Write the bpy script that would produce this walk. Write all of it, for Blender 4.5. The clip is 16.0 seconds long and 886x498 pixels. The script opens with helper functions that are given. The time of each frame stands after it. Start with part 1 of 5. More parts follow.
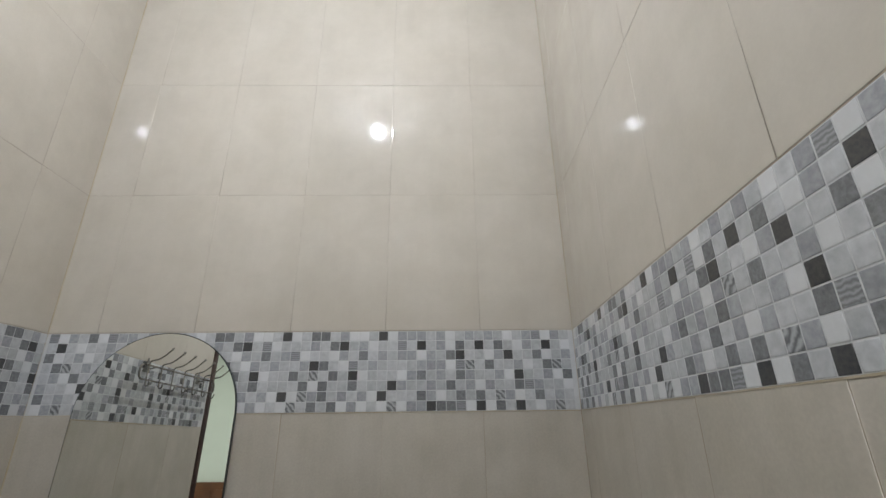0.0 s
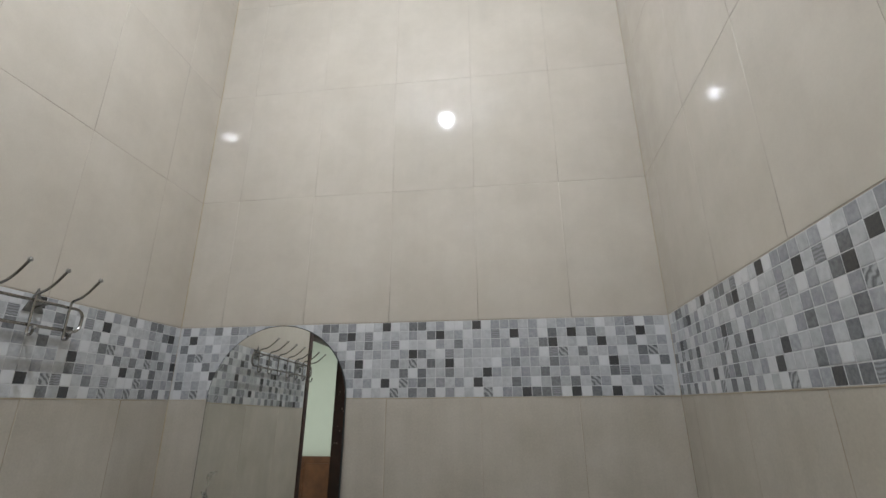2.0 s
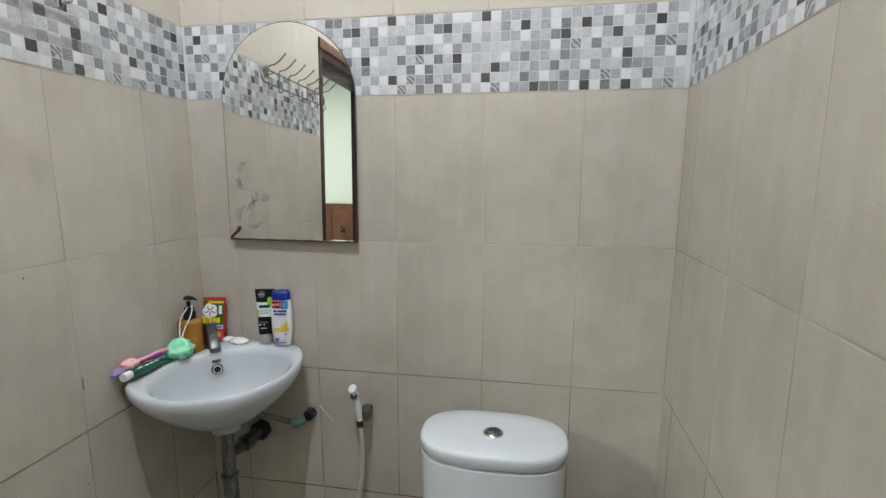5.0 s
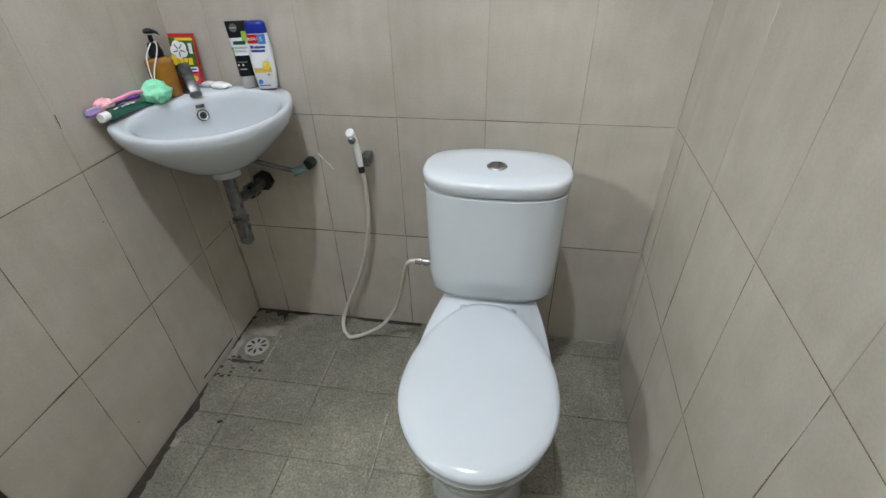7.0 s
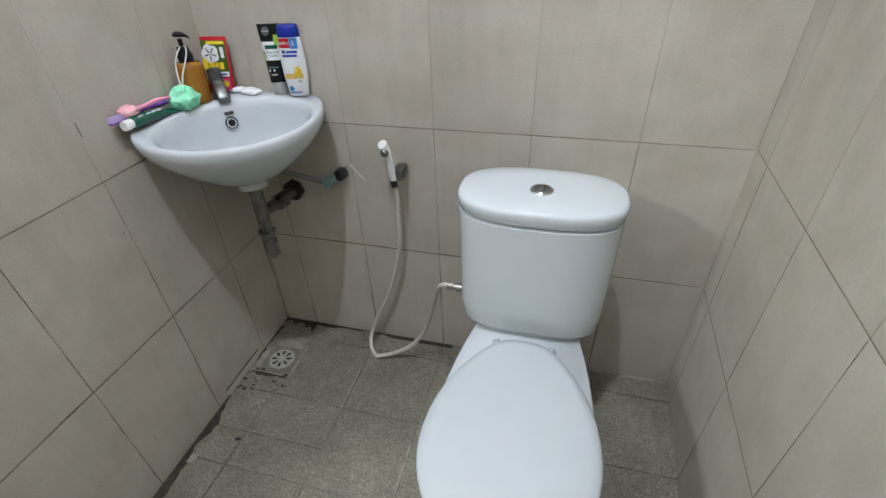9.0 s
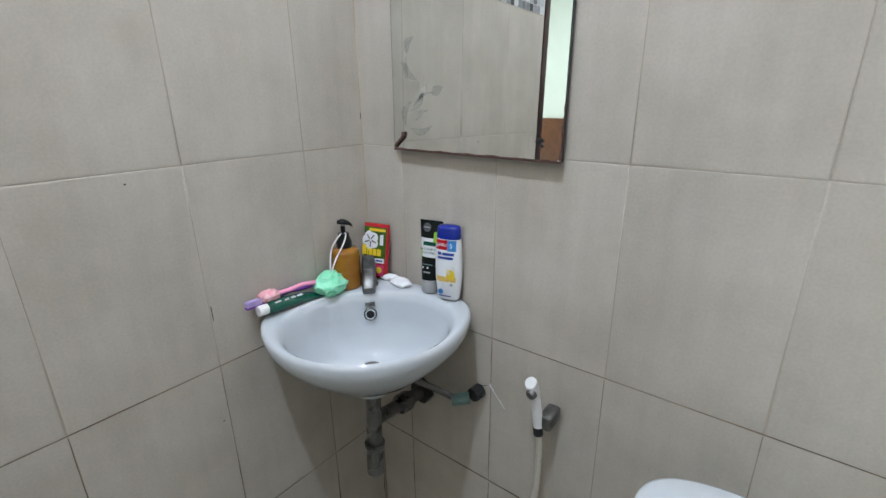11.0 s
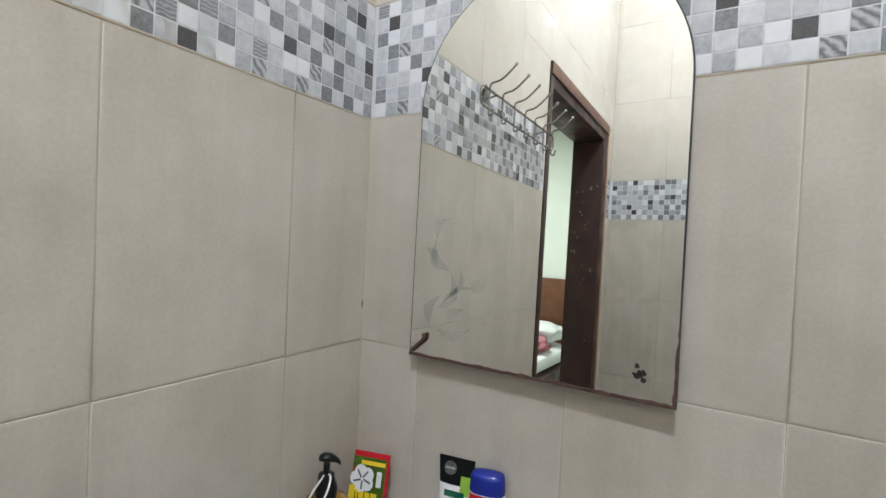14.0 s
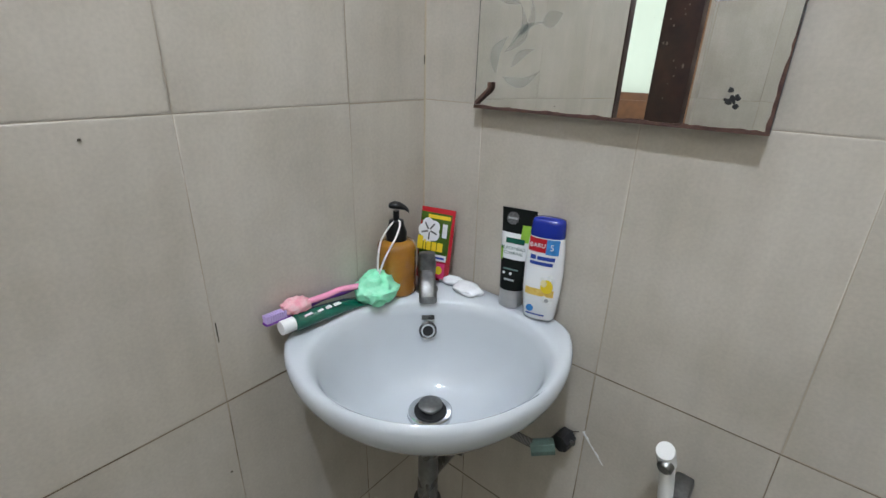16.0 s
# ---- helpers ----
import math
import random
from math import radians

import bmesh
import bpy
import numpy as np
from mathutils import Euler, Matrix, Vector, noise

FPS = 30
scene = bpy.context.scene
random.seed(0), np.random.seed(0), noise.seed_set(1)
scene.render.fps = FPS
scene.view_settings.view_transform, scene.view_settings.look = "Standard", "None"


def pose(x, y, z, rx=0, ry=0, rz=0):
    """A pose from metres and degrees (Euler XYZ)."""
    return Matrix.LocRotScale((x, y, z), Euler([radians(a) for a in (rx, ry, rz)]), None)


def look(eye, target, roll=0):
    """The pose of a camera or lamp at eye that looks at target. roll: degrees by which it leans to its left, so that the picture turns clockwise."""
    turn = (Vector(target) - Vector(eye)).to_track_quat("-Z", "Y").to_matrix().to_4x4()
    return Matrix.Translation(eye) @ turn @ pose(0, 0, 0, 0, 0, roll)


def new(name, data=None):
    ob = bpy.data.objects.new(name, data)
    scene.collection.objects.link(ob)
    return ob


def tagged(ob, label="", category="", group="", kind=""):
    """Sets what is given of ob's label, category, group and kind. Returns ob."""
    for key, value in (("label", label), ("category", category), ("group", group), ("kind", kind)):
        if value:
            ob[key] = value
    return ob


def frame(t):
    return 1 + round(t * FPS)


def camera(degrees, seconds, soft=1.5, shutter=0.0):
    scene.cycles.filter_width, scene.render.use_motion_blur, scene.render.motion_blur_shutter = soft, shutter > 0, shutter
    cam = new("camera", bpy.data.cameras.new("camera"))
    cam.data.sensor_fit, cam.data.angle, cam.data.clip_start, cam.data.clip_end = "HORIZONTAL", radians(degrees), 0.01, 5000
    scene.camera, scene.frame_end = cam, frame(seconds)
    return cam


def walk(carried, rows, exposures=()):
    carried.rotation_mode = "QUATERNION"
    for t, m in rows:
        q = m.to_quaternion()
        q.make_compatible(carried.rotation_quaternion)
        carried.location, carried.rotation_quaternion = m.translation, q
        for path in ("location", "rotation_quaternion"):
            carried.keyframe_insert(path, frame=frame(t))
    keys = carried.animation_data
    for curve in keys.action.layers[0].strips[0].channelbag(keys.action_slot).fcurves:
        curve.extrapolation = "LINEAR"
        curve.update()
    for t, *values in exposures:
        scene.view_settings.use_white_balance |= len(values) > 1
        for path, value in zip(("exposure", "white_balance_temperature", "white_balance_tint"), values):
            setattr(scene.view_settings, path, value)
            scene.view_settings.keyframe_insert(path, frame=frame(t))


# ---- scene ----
LENS = 88.2
cam = camera(LENS, 16.0, soft=1.5)
PATH = [
    (0, (1.006, -1.205, 1.569), (1.044, 0.661, 2.288), -0.7),
    (0.5, (0.951, -1.247, 1.567), (0.957, 0.616, 2.296), -0.5),
    (1, (0.975, -1.234, 1.587), (0.842, 0.631, 2.296), -0.7),
    (1.5, (0.918, -1.268, 1.571), (0.769, 0.592, 2.292), -0.6),
    (2, (0.933, -1.249, 1.584), (0.704, 0.631, 2.228), -0.4),
    (2.5, (0.974, -1.240, 1.555), (0.664, 0.648, 2.137), 0.0),
    (3, (0.939, -1.249, 1.536), (0.665, 0.681, 1.985), -0.1),
    (3.5, (0.961, -1.241, 1.508), (0.647, 0.715, 1.782), -0.0),
    (4, (0.951, -1.231, 1.475), (0.634, 0.739, 1.606), 0.1),
    (4.5, (0.944, -1.231, 1.434), (0.633, 0.743, 1.352), -0.0),
    (5, (0.963, -1.251, 1.385), (0.648, 0.699, 1.069), 0.2),
    (5.2, (0.947, -1.257, 1.375), (0.658, 0.672, 0.936), -0.0),
    (7.3, (0.957, -1.220, 1.237), (0.691, 0.370, 0.054), -1.2),
    (7.5, (0.948, -1.220, 1.237), (0.704, 0.373, 0.052), -1.0),
    (8, (0.952, -1.214, 1.228), (0.688, 0.377, 0.044), -1.4),
    (8.2, (0.956, -1.207, 1.226), (0.675, 0.380, 0.041), -2.0),
    (10.3, (0.896, -0.799, 1.253), (-0.059, 0.730, 0.387), -0.3),
    (10.5, (0.883, -0.773, 1.252), (-0.160, 0.757, 0.496), -0.2),
    (11, (0.845, -0.766, 1.312), (-0.327, 0.722, 0.669), -0.7),
    (11.5, (0.748, -0.761, 1.312), (-0.348, 0.854, 0.878), 0.0),
    (12, (0.618, -0.717, 1.363), (-0.277, 1.062, 1.176), 2.7),
    (12.5, (0.569, -0.674, 1.405), (-0.287, 1.133, 1.448), 2.9),
    (13, (0.565, -0.648, 1.456), (-0.394, 1.105, 1.535), 3.3),
    (13.5, (0.564, -0.641, 1.431), (-0.451, 1.079, 1.527), 3.6),
    (14, (0.557, -0.636, 1.386), (-0.489, 1.069, 1.351), 2.6),
    (14.5, (0.555, -0.658, 1.353), (-0.515, 1.014, 1.110), 2.3),
    (15, (0.545, -0.662, 1.301), (-0.533, 0.967, 0.873), 2.0),
    (15.5, (0.572, -0.627, 1.271), (-0.594, 0.847, 0.587), 1.3),
    (16, (0.569, -0.633, 1.260), (-0.605, 0.801, 0.507), 1.5),
]

walk(cam, [(t, look(eye, target, roll)) for t, eye, target, roll in PATH],
     exposures=[(0, 0.34, 6500, 10), (1.0, 0.24, 6500, 10), (2.0, 0.23, 6500, 10), (4.0, 0.83, 6450, 10), (5.0, 1.24, 6400, 10), (7.5, 1.56, 6150, 10), (10.5, 1.50, 6100, 10), (11.0, 1.47, 5900, 10), (11.5, 1.42, 5800, 10),
                (12.0, 1.38, 5900, 10), (12.5, 1.30, 6150, 10), (13.0, 1.16, 6200, 10), (14.0, 1.34, 6300, 10), (16, 1.44, 6100, 10)])

# ---- world and light ----
world = bpy.data.worlds.new("world")
scene.world = world
world.use_nodes = True
world.node_tree.nodes["Background"].inputs[0].default_value = (0.05, 0.055, 0.06, 1)
world.node_tree.nodes["Background"].inputs[1].default_value = 0.3

BULB_WATTS = 1320.0     # emission strength of the ceiling light
BEDROOM_WATTS = 30.0
room_lamp = new("bedroom_lamp", bpy.data.lights.new("bedroom_lamp", "AREA"))
room_lamp.data.energy = BEDROOM_WATTS
room_lamp.data.size = 0.5
room_lamp.data.color = (0.95, 1.0, 0.93)
room_lamp.matrix_world = look((-1.4, -2.4, 2.75), (-1.4, -2.4, 0))

# ---- plan ----
W, D, H = 1.372, 1.88, 3.28        # width, depth and height of the bathroom
BAND0, BAND1 = 1.6, 1.803          # mosaic border
DOOR0, DOOR1, DOORH = -0.905, -1.76, 2.06   # doorway in the left wall
BEDX, BEDY0, BEDY1 = -3.2, 0.6, -4.2      # the bedroom beyond it
WT = 0.13
SKEW = 0.045        # the right wall closes in by this much a metre


# ---- materials ----
def mat(name, color, rough=0.4, metal=0.0, var=0.0, scale=20.0, bump=0.0, bscale=120.0, rnd=0.0,
        coat=0.0, emit=None, alpha=1.0, trans=0.0, color2=None, detail=4.0, spec=0.5, rvar=0.0):
    m = bpy.data.materials.new(name)
    m.use_nodes = True
    nt = m.node_tree
    b = nt.nodes["Principled BSDF"]
    b.inputs["Base Color"].default_value = (*color, 1)
    b.inputs["Roughness"].default_value = rough
    b.inputs["Metallic"].default_value = metal
    b.inputs["Coat Weight"].default_value = coat
    b.inputs["Alpha"].default_value = alpha
    b.inputs["Transmission Weight"].default_value = trans
    b.inputs["Specular IOR Level"].default_value = spec
    if emit:
        b.inputs["Emission Color"].default_value = (*emit[:3], 1)
        b.inputs["Emission Strength"].default_value = emit[3]
    tc = nt.nodes.new("ShaderNodeTexCoord")
    geo = nt.nodes.new("ShaderNodeNewGeometry")
    if var or color2 or rnd:
        no = nt.nodes.new("ShaderNodeTexNoise")
        no.inputs["Scale"].default_value = scale
        no.inputs["Detail"].default_value = detail
        no.inputs["Roughness"].default_value = 0.6
        nt.links.new(geo.outputs["Position"], no.inputs["Vector"])
        ramp = nt.nodes.new("ShaderNodeMapRange")
        ramp.inputs[1].default_value, ramp.inputs[2].default_value = 0.32, 0.68
        nt.links.new(no.outputs["Fac"], ramp.inputs[0])
        mix = nt.nodes.new("ShaderNodeMix")
        mix.data_type = "RGBA"
        c2 = color2 or tuple(c * (1 - var) for c in color)
        mix.inputs[6].default_value = (*color, 1)
        mix.inputs[7].default_value = (*c2, 1)
        nt.links.new(ramp.outputs[0], mix.inputs[0])
        last = mix.outputs[2]
        if rnd:
            oi = nt.nodes.new("ShaderNodeObjectInfo")
            hs = nt.nodes.new("ShaderNodeHueSaturation")
            mr = nt.nodes.new("ShaderNodeMapRange")
            mr.inputs[3].default_value, mr.inputs[4].default_value = 1 - rnd, 1 + rnd
            nt.links.new(oi.outputs["Random"], mr.inputs[0])
            nt.links.new(mr.outputs[0], hs.inputs["Value"])
            nt.links.new(last, hs.inputs["Color"])
            last = hs.outputs[0]
        nt.links.new(last, b.inputs["Base Color"])
    if rvar:
        nr = nt.nodes.new("ShaderNodeTexNoise")
        nr.inputs["Scale"].default_value = scale * 0.7
        nt.links.new(geo.outputs["Position"], nr.inputs["Vector"])
        mr2 = nt.nodes.new("ShaderNodeMapRange")
        mr2.inputs[1].default_value, mr2.inputs[2].default_value = 0.3, 0.7
        mr2.inputs[3].default_value, mr2.inputs[4].default_value = max(0.02, rough - rvar), rough + rvar
        nt.links.new(nr.outputs["Fac"], mr2.inputs[0])
        nt.links.new(mr2.outputs[0], b.inputs["Roughness"])
    if bump:
        nb = nt.nodes.new("ShaderNodeTexNoise")
        nb.inputs["Scale"].default_value = bscale
        nb.inputs["Detail"].default_value = 3.0
        nt.links.new(geo.outputs["Position"], nb.inputs["Vector"])
        bp = nt.nodes.new("ShaderNodeBump")
        bp.inputs["Strength"].default_value = bump
        bp.inputs["Distance"].default_value = 0.002
        nt.links.new(nb.outputs["Fac"], bp.inputs["Height"])
        nt.links.new(bp.outputs[0], b.inputs["Normal"])
    return m


def tile_material(name, base, stain, rough):
    """Glazed ceramic: soft clouding, fine speckle, faint streaks."""
    m = mat(name, base, rough=rough, bump=0.010 if rough < 0.1 else 0.03, bscale=6.0, spec=0.5)
    nt = m.node_tree
    b = nt.nodes["Principled BSDF"]
    geo = nt.nodes.new("ShaderNodeNewGeometry")
    oi = nt.nodes.new("ShaderNodeObjectInfo")
    off = nt.nodes.new("ShaderNodeVectorMath")
    off.operation = "MULTIPLY_ADD"
    off.inputs[1].default_value = (1.0, 1.0, 1.0)
    sc = nt.nodes.new("ShaderNodeMath")
    sc.operation = "MULTIPLY"
    sc.inputs[1].default_value = 37.0
    nt.links.new(oi.outputs["Random"], sc.inputs[0])
    nt.links.new(geo.outputs["Position"], off.inputs[0])
    nt.links.new(sc.outputs[0], off.inputs[2])
    n1 = nt.nodes.new("ShaderNodeTexNoise")
    n1.inputs["Scale"].default_value, n1.inputs["Detail"].default_value = 9.0, 5.0
    n2 = nt.nodes.new("ShaderNodeTexNoise")
    n2.inputs["Scale"].default_value, n2.inputs["Detail"].default_value = 210.0, 3.0
    nt.links.new(off.outputs[0], n1.inputs["Vector"])
    nt.links.new(geo.outputs["Position"], n2.inputs["Vector"])
    r1 = nt.nodes.new("ShaderNodeMapRange")
    r1.inputs[1].default_value, r1.inputs[2].default_value = 0.35, 0.7
    nt.links.new(n1.outputs["Fac"], r1.inputs[0])
    mx = nt.nodes.new("ShaderNodeMix")
    mx.data_type = "RGBA"
    mx.inputs[6].default_value = (*base, 1)
    mx.inputs[7].default_value = (*stain, 1)
    nt.links.new(r1.outputs[0], mx.inputs[0])
    r2 = nt.nodes.new("ShaderNodeMapRange")
    r2.inputs[1].default_value, r2.inputs[2].default_value = 0.3, 0.7
    r2.inputs[3].default_value, r2.inputs[4].default_value = (0.985, 1.012) if rough < 0.1 else (0.94, 1.035)
    nt.links.new(n2.outputs["Fac"], r2.inputs[0])
    r3 = nt.nodes.new("ShaderNodeMapRange")
    spread = 0.010 if rough < 0.1 else 0.025
    r3.inputs[3].default_value, r3.inputs[4].default_value = 1 - spread, 1 + spread
    nt.links.new(oi.outputs["Random"], r3.inputs[0])
    tall = nt.nodes.new("ShaderNodeVectorMath")
    tall.operation = "MULTIPLY"
    tall.inputs[1].default_value = (34.0, 34.0, 2.2)
    nt.links.new(off.outputs[0], tall.inputs[0])
    n3 = nt.nodes.new("ShaderNodeTexNoise")
    n3.inputs["Scale"].default_value, n3.inputs["Detail"].default_value = 1.0, 4.0
    nt.links.new(tall.outputs[0], n3.inputs["Vector"])
    r4 = nt.nodes.new("ShaderNodeMapRange")
    r4.inputs[1].default_value, r4.inputs[2].default_value = 0.3, 0.7
    r4.inputs[3].default_value, r4.inputs[4].default_value = (0.985, 1.01) if rough < 0.1 else (0.955, 1.03)
    nt.links.new(n3.outputs["Fac"], r4.inputs[0])
    streak = nt.nodes.new("ShaderNodeMath")
    streak.operation = "MULTIPLY"
    nt.links.new(r3.outputs[0], streak.inputs[0])
    nt.links.new(r4.outputs[0], streak.inputs[1])
    mul = nt.nodes.new("ShaderNodeMath")
    mul.operation = "MULTIPLY"
    nt.links.new(r2.outputs[0], mul.inputs[0])
    nt.links.new(streak.outputs[0], mul.inputs[1])
    hs = nt.nodes.new("ShaderNodeHueSaturation")
    nt.links.new(mul.outputs[0], hs.inputs["Value"])
    nt.links.new(mx.outputs[2], hs.inputs["Color"])
    nt.links.new(hs.outputs[0], b.inputs["Base Color"])
    return m


def striped(name, c1, c2, scale, direction="DIAGONAL"):
    m = mat(name, c1, rough=0.22)
    nt = m.node_tree
    geo = nt.nodes.new("ShaderNodeNewGeometry")
    wv = nt.nodes.new("ShaderNodeTexWave")
    wv.bands_direction = direction
    wv.inputs["Scale"].default_value = scale
    wv.inputs["Distortion"].default_value = 4.0
    wv.inputs["Detail"].default_value = 2.0
    wv.inputs["Detail Scale"].default_value = 2.0
    nt.links.new(geo.outputs["Position"], wv.inputs["Vector"])
    mx = nt.nodes.new("ShaderNodeMix")
    mx.data_type = "RGBA"
    mx.inputs[6].default_value, mx.inputs[7].default_value = (*c1, 1), (*c2, 1)
    nt.links.new(wv.outputs["Fac"], mx.inputs[0])
    nt.links.new(mx.outputs[2], nt.nodes["Principled BSDF"].inputs["Base Color"])
    return m


TILE = tile_material("polished_cream_ceramic", (0.575, 0.530, 0.460), (0.535, 0.490, 0.418), 0.05)
SATIN_TILE = tile_material("satin_beige_ceramic", (0.515, 0.474, 0.410), (0.45, 0.41, 0.343), 0.42)
GROUT = mat("grout", (0.50, 0.45, 0.375), 0.8, var=0.35, scale=4, color2=(0.31, 0.255, 0.185), bump=0.3, bscale=400)
WHITE_GROUT = mat("white_grout", (0.589, 0.598, 0.603), 0.7, var=0.12, scale=30)
PLASTER = mat("ceiling_paint", (0.72, 0.71, 0.68), 0.75, var=0.05, scale=3, bump=0.15, bscale=60)
BED_WALL = mat("bedroom_paint", (0.72, 0.76, 0.70), 0.8, var=0.06, scale=2.5)
BED_FLOOR = mat("bedroom_floor", (0.42, 0.38, 0.33), 0.35, var=0.15, scale=6)
MOS = [mat("mosaic_white", (0.665, 0.674, 0.684), 0.2, var=0.08, scale=60, rnd=0.05),
       mat("mosaic_pale", (0.418, 0.427, 0.442), 0.22, color2=(0.541, 0.556, 0.570), scale=75, rnd=0.10),
       mat("mosaic_grey", (0.285, 0.294, 0.314), 0.22, color2=(0.399, 0.408, 0.427), scale=120, rnd=0.12),
       mat("mosaic_slate", (0.142, 0.147, 0.152), 0.22, color2=(0.237, 0.242, 0.252), scale=160, rnd=0.15),
       mat("mosaic_charcoal", (0.050, 0.052, 0.056), 0.25, color2=(0.081, 0.079, 0.076), scale=220, rnd=0.2),
       striped("mosaic_veined", (0.142, 0.147, 0.152), (0.427, 0.437, 0.446), 42),
       striped("mosaic_lined", (0.190, 0.195, 0.204), (0.342, 0.351, 0.366), 60, "Z")]
FLOOR_TILE = mat("speckled_floor_tile", (0.292, 0.270, 0.208), 0.5, color2=(0.122, 0.110, 0.081), scale=150, detail=5,
                 rnd=0.08, bump=0.25, bscale=600, rvar=0.15)


def blotch(m, scale, low, high=1.08):
    """Large uneven stains over a material's own colour."""
    nt = m.node_tree
    b = nt.nodes["Principled BSDF"]
    src = b.inputs["Base Color"].links[0].from_socket
    geo = nt.nodes.new("ShaderNodeNewGeometry")
    n = nt.nodes.new("ShaderNodeTexNoise")
    n.inputs["Scale"].default_value, n.inputs["Detail"].default_value, n.inputs["Roughness"].default_value = scale, 6.0, 0.65
    nt.links.new(geo.outputs["Position"], n.inputs["Vector"])
    r = nt.nodes.new("ShaderNodeMapRange")
    r.inputs[1].default_value, r.inputs[2].default_value, r.inputs[3].default_value, r.inputs[4].default_value = 0.36, 0.64, low, high
    nt.links.new(n.outputs["Fac"], r.inputs[0])
    h = nt.nodes.new("ShaderNodeHueSaturation")
    nt.links.new(r.outputs[0], h.inputs["Value"])
    nt.links.new(src, h.inputs["Color"])
    nt.links.new(h.outputs[0], b.inputs["Base Color"])


blotch(FLOOR_TILE, 7.0, 0.78)
blotch(FLOOR_TILE, 45.0, 0.8)
for ceramic in (TILE, SATIN_TILE):
    blotch(ceramic, 2.6, 0.95, 1.03)
    blotch(ceramic, 30.0, 0.982, 1.012)
FLOOR_GROUT = mat("floor_grout", (0.40, 0.37, 0.32), 0.85, color2=(0.12, 0.10, 0.08), scale=7, bump=0.3)
GRIME = mat("black_grime", (0.016, 0.012, 0.008), 0.8, color2=(0.055, 0.043, 0.028), scale=60, bump=0.5, bscale=300)
CERAMIC = mat("white_vitreous", (0.54, 0.572, 0.595), 0.06, var=0.03, scale=4, coat=0.3)
SEAT_PLASTIC = mat("white_seat_plastic", (0.475, 0.503, 0.526), 0.14, var=0.03, scale=5)
CHROME = mat("chrome", (0.62, 0.63, 0.64), 0.13, 1.0, var=0.12, scale=25, rvar=0.06)
DULL_CHROME = mat("dull_chrome", (0.27, 0.27, 0.262), 0.44, 1.0, color2=(0.13, 0.13, 0.126), scale=40, rvar=0.12)
STEEL_WIRE = mat("stainless_wire", (0.40, 0.39, 0.37), 0.24, 1.0, var=0.2, scale=60)
GREY_PIPE = mat("grey_pipe", (0.12, 0.118, 0.112), 0.3, 0.75, color2=(0.24, 0.236, 0.225), scale=30, rvar=0.1)
BLACK_RUBBER = mat("black_rubber", (0.018, 0.018, 0.018), 0.55, var=0.3, scale=40)
# near-black fill: the shade inside openings is put into this colour
HOLE_SHADE = mat("hole_shade", (0.008, 0.008, 0.008), 0.7)
MIRROR = mat("mirror_silver", (0.86, 0.88, 0.86), 0.005, 1.0)
MIRROR_EDGE = mat("mirror_edge", (0.03, 0.04, 0.04), 0.3, var=0.3, scale=60)
RUST = mat("rust", (0.11, 0.055, 0.035), 0.75, color2=(0.05, 0.02, 0.018), scale=120, bump=0.5, bscale=400)
ETCH = mat("etched_glass", (0.30, 0.34, 0.31), 0.7, alpha=0.085)
DOOR_WOOD = mat("dark_varnished_wood", (0.050, 0.018, 0.012), 0.5, color2=(0.022, 0.009, 0.008), scale=11, bump=0.2,
                bscale=80, rvar=0.15)
DOOR_CASING = mat("worn_brown_wood", (0.17, 0.085, 0.055), 0.5, color2=(0.10, 0.045, 0.03), scale=25, bump=0.3)
HEADBOARD = mat("brown_headboard_wood", (0.16, 0.066, 0.03), 0.35, color2=(0.10, 0.04, 0.02), scale=9)
SHEET = mat("white_cotton", (0.78, 0.79, 0.80), 0.85, var=0.06, scale=9, bump=0.4, bscale=40)
PINK_CLOTH = mat("dusty_pink_cloth", (0.48, 0.18, 0.22), 0.9, var=0.3, scale=20)


# ---- mesh helpers ----
def mesh_of(bm, name, material, smooth=False):
    me = bpy.data.meshes.new(name)
    bmesh.ops.recalc_face_normals(bm, faces=bm.faces)
    if smooth:
        for f in bm.faces:
            f.smooth = True
    bm.to_mesh(me)
    bm.free()
    if material:
        me.materials.append(material)
    return me


def part(name, bm, material, parent, label="", smooth=True, sharp=40):
    me = mesh_of(bm, name, material, smooth)
    if smooth:
        me.set_sharp_from_angle(angle=radians(sharp))
    ob = new(name, me)
    ob.parent = parent
    return tagged(ob, label)


def thing(name, label, category, group="", kind=""):
    return tagged(new(name), label, category, group, kind)


def add_box(bm, lo, hi, bevel=0.0, m=None):
    r = bmesh.ops.create_cube(bm, size=1)
    vs = r["verts"]
    c = [(a + b) / 2 for a, b in zip(lo, hi)]
    s = [abs(b - a) for a, b in zip(lo, hi)]
    for v in vs:
        v.co = Vector((v.co.x * s[0] + c[0], v.co.y * s[1] + c[1], v.co.z * s[2] + c[2]))
    if bevel:
        es = list({e for v in vs for e in v.link_edges})
        r = bmesh.ops.bevel(bm, geom=es, offset=bevel, segments=2, affect="EDGES", profile=0.6)
        vs = list({v for f in r["faces"] for v in f.verts} | {v for v in vs if v.is_valid})
    if m is not None:
        for v in vs:
            v.co = m @ v.co
    return bm


def box(lo, hi, bevel=0.0, m=None):
    return add_box(bmesh.new(), lo, hi, bevel, m)


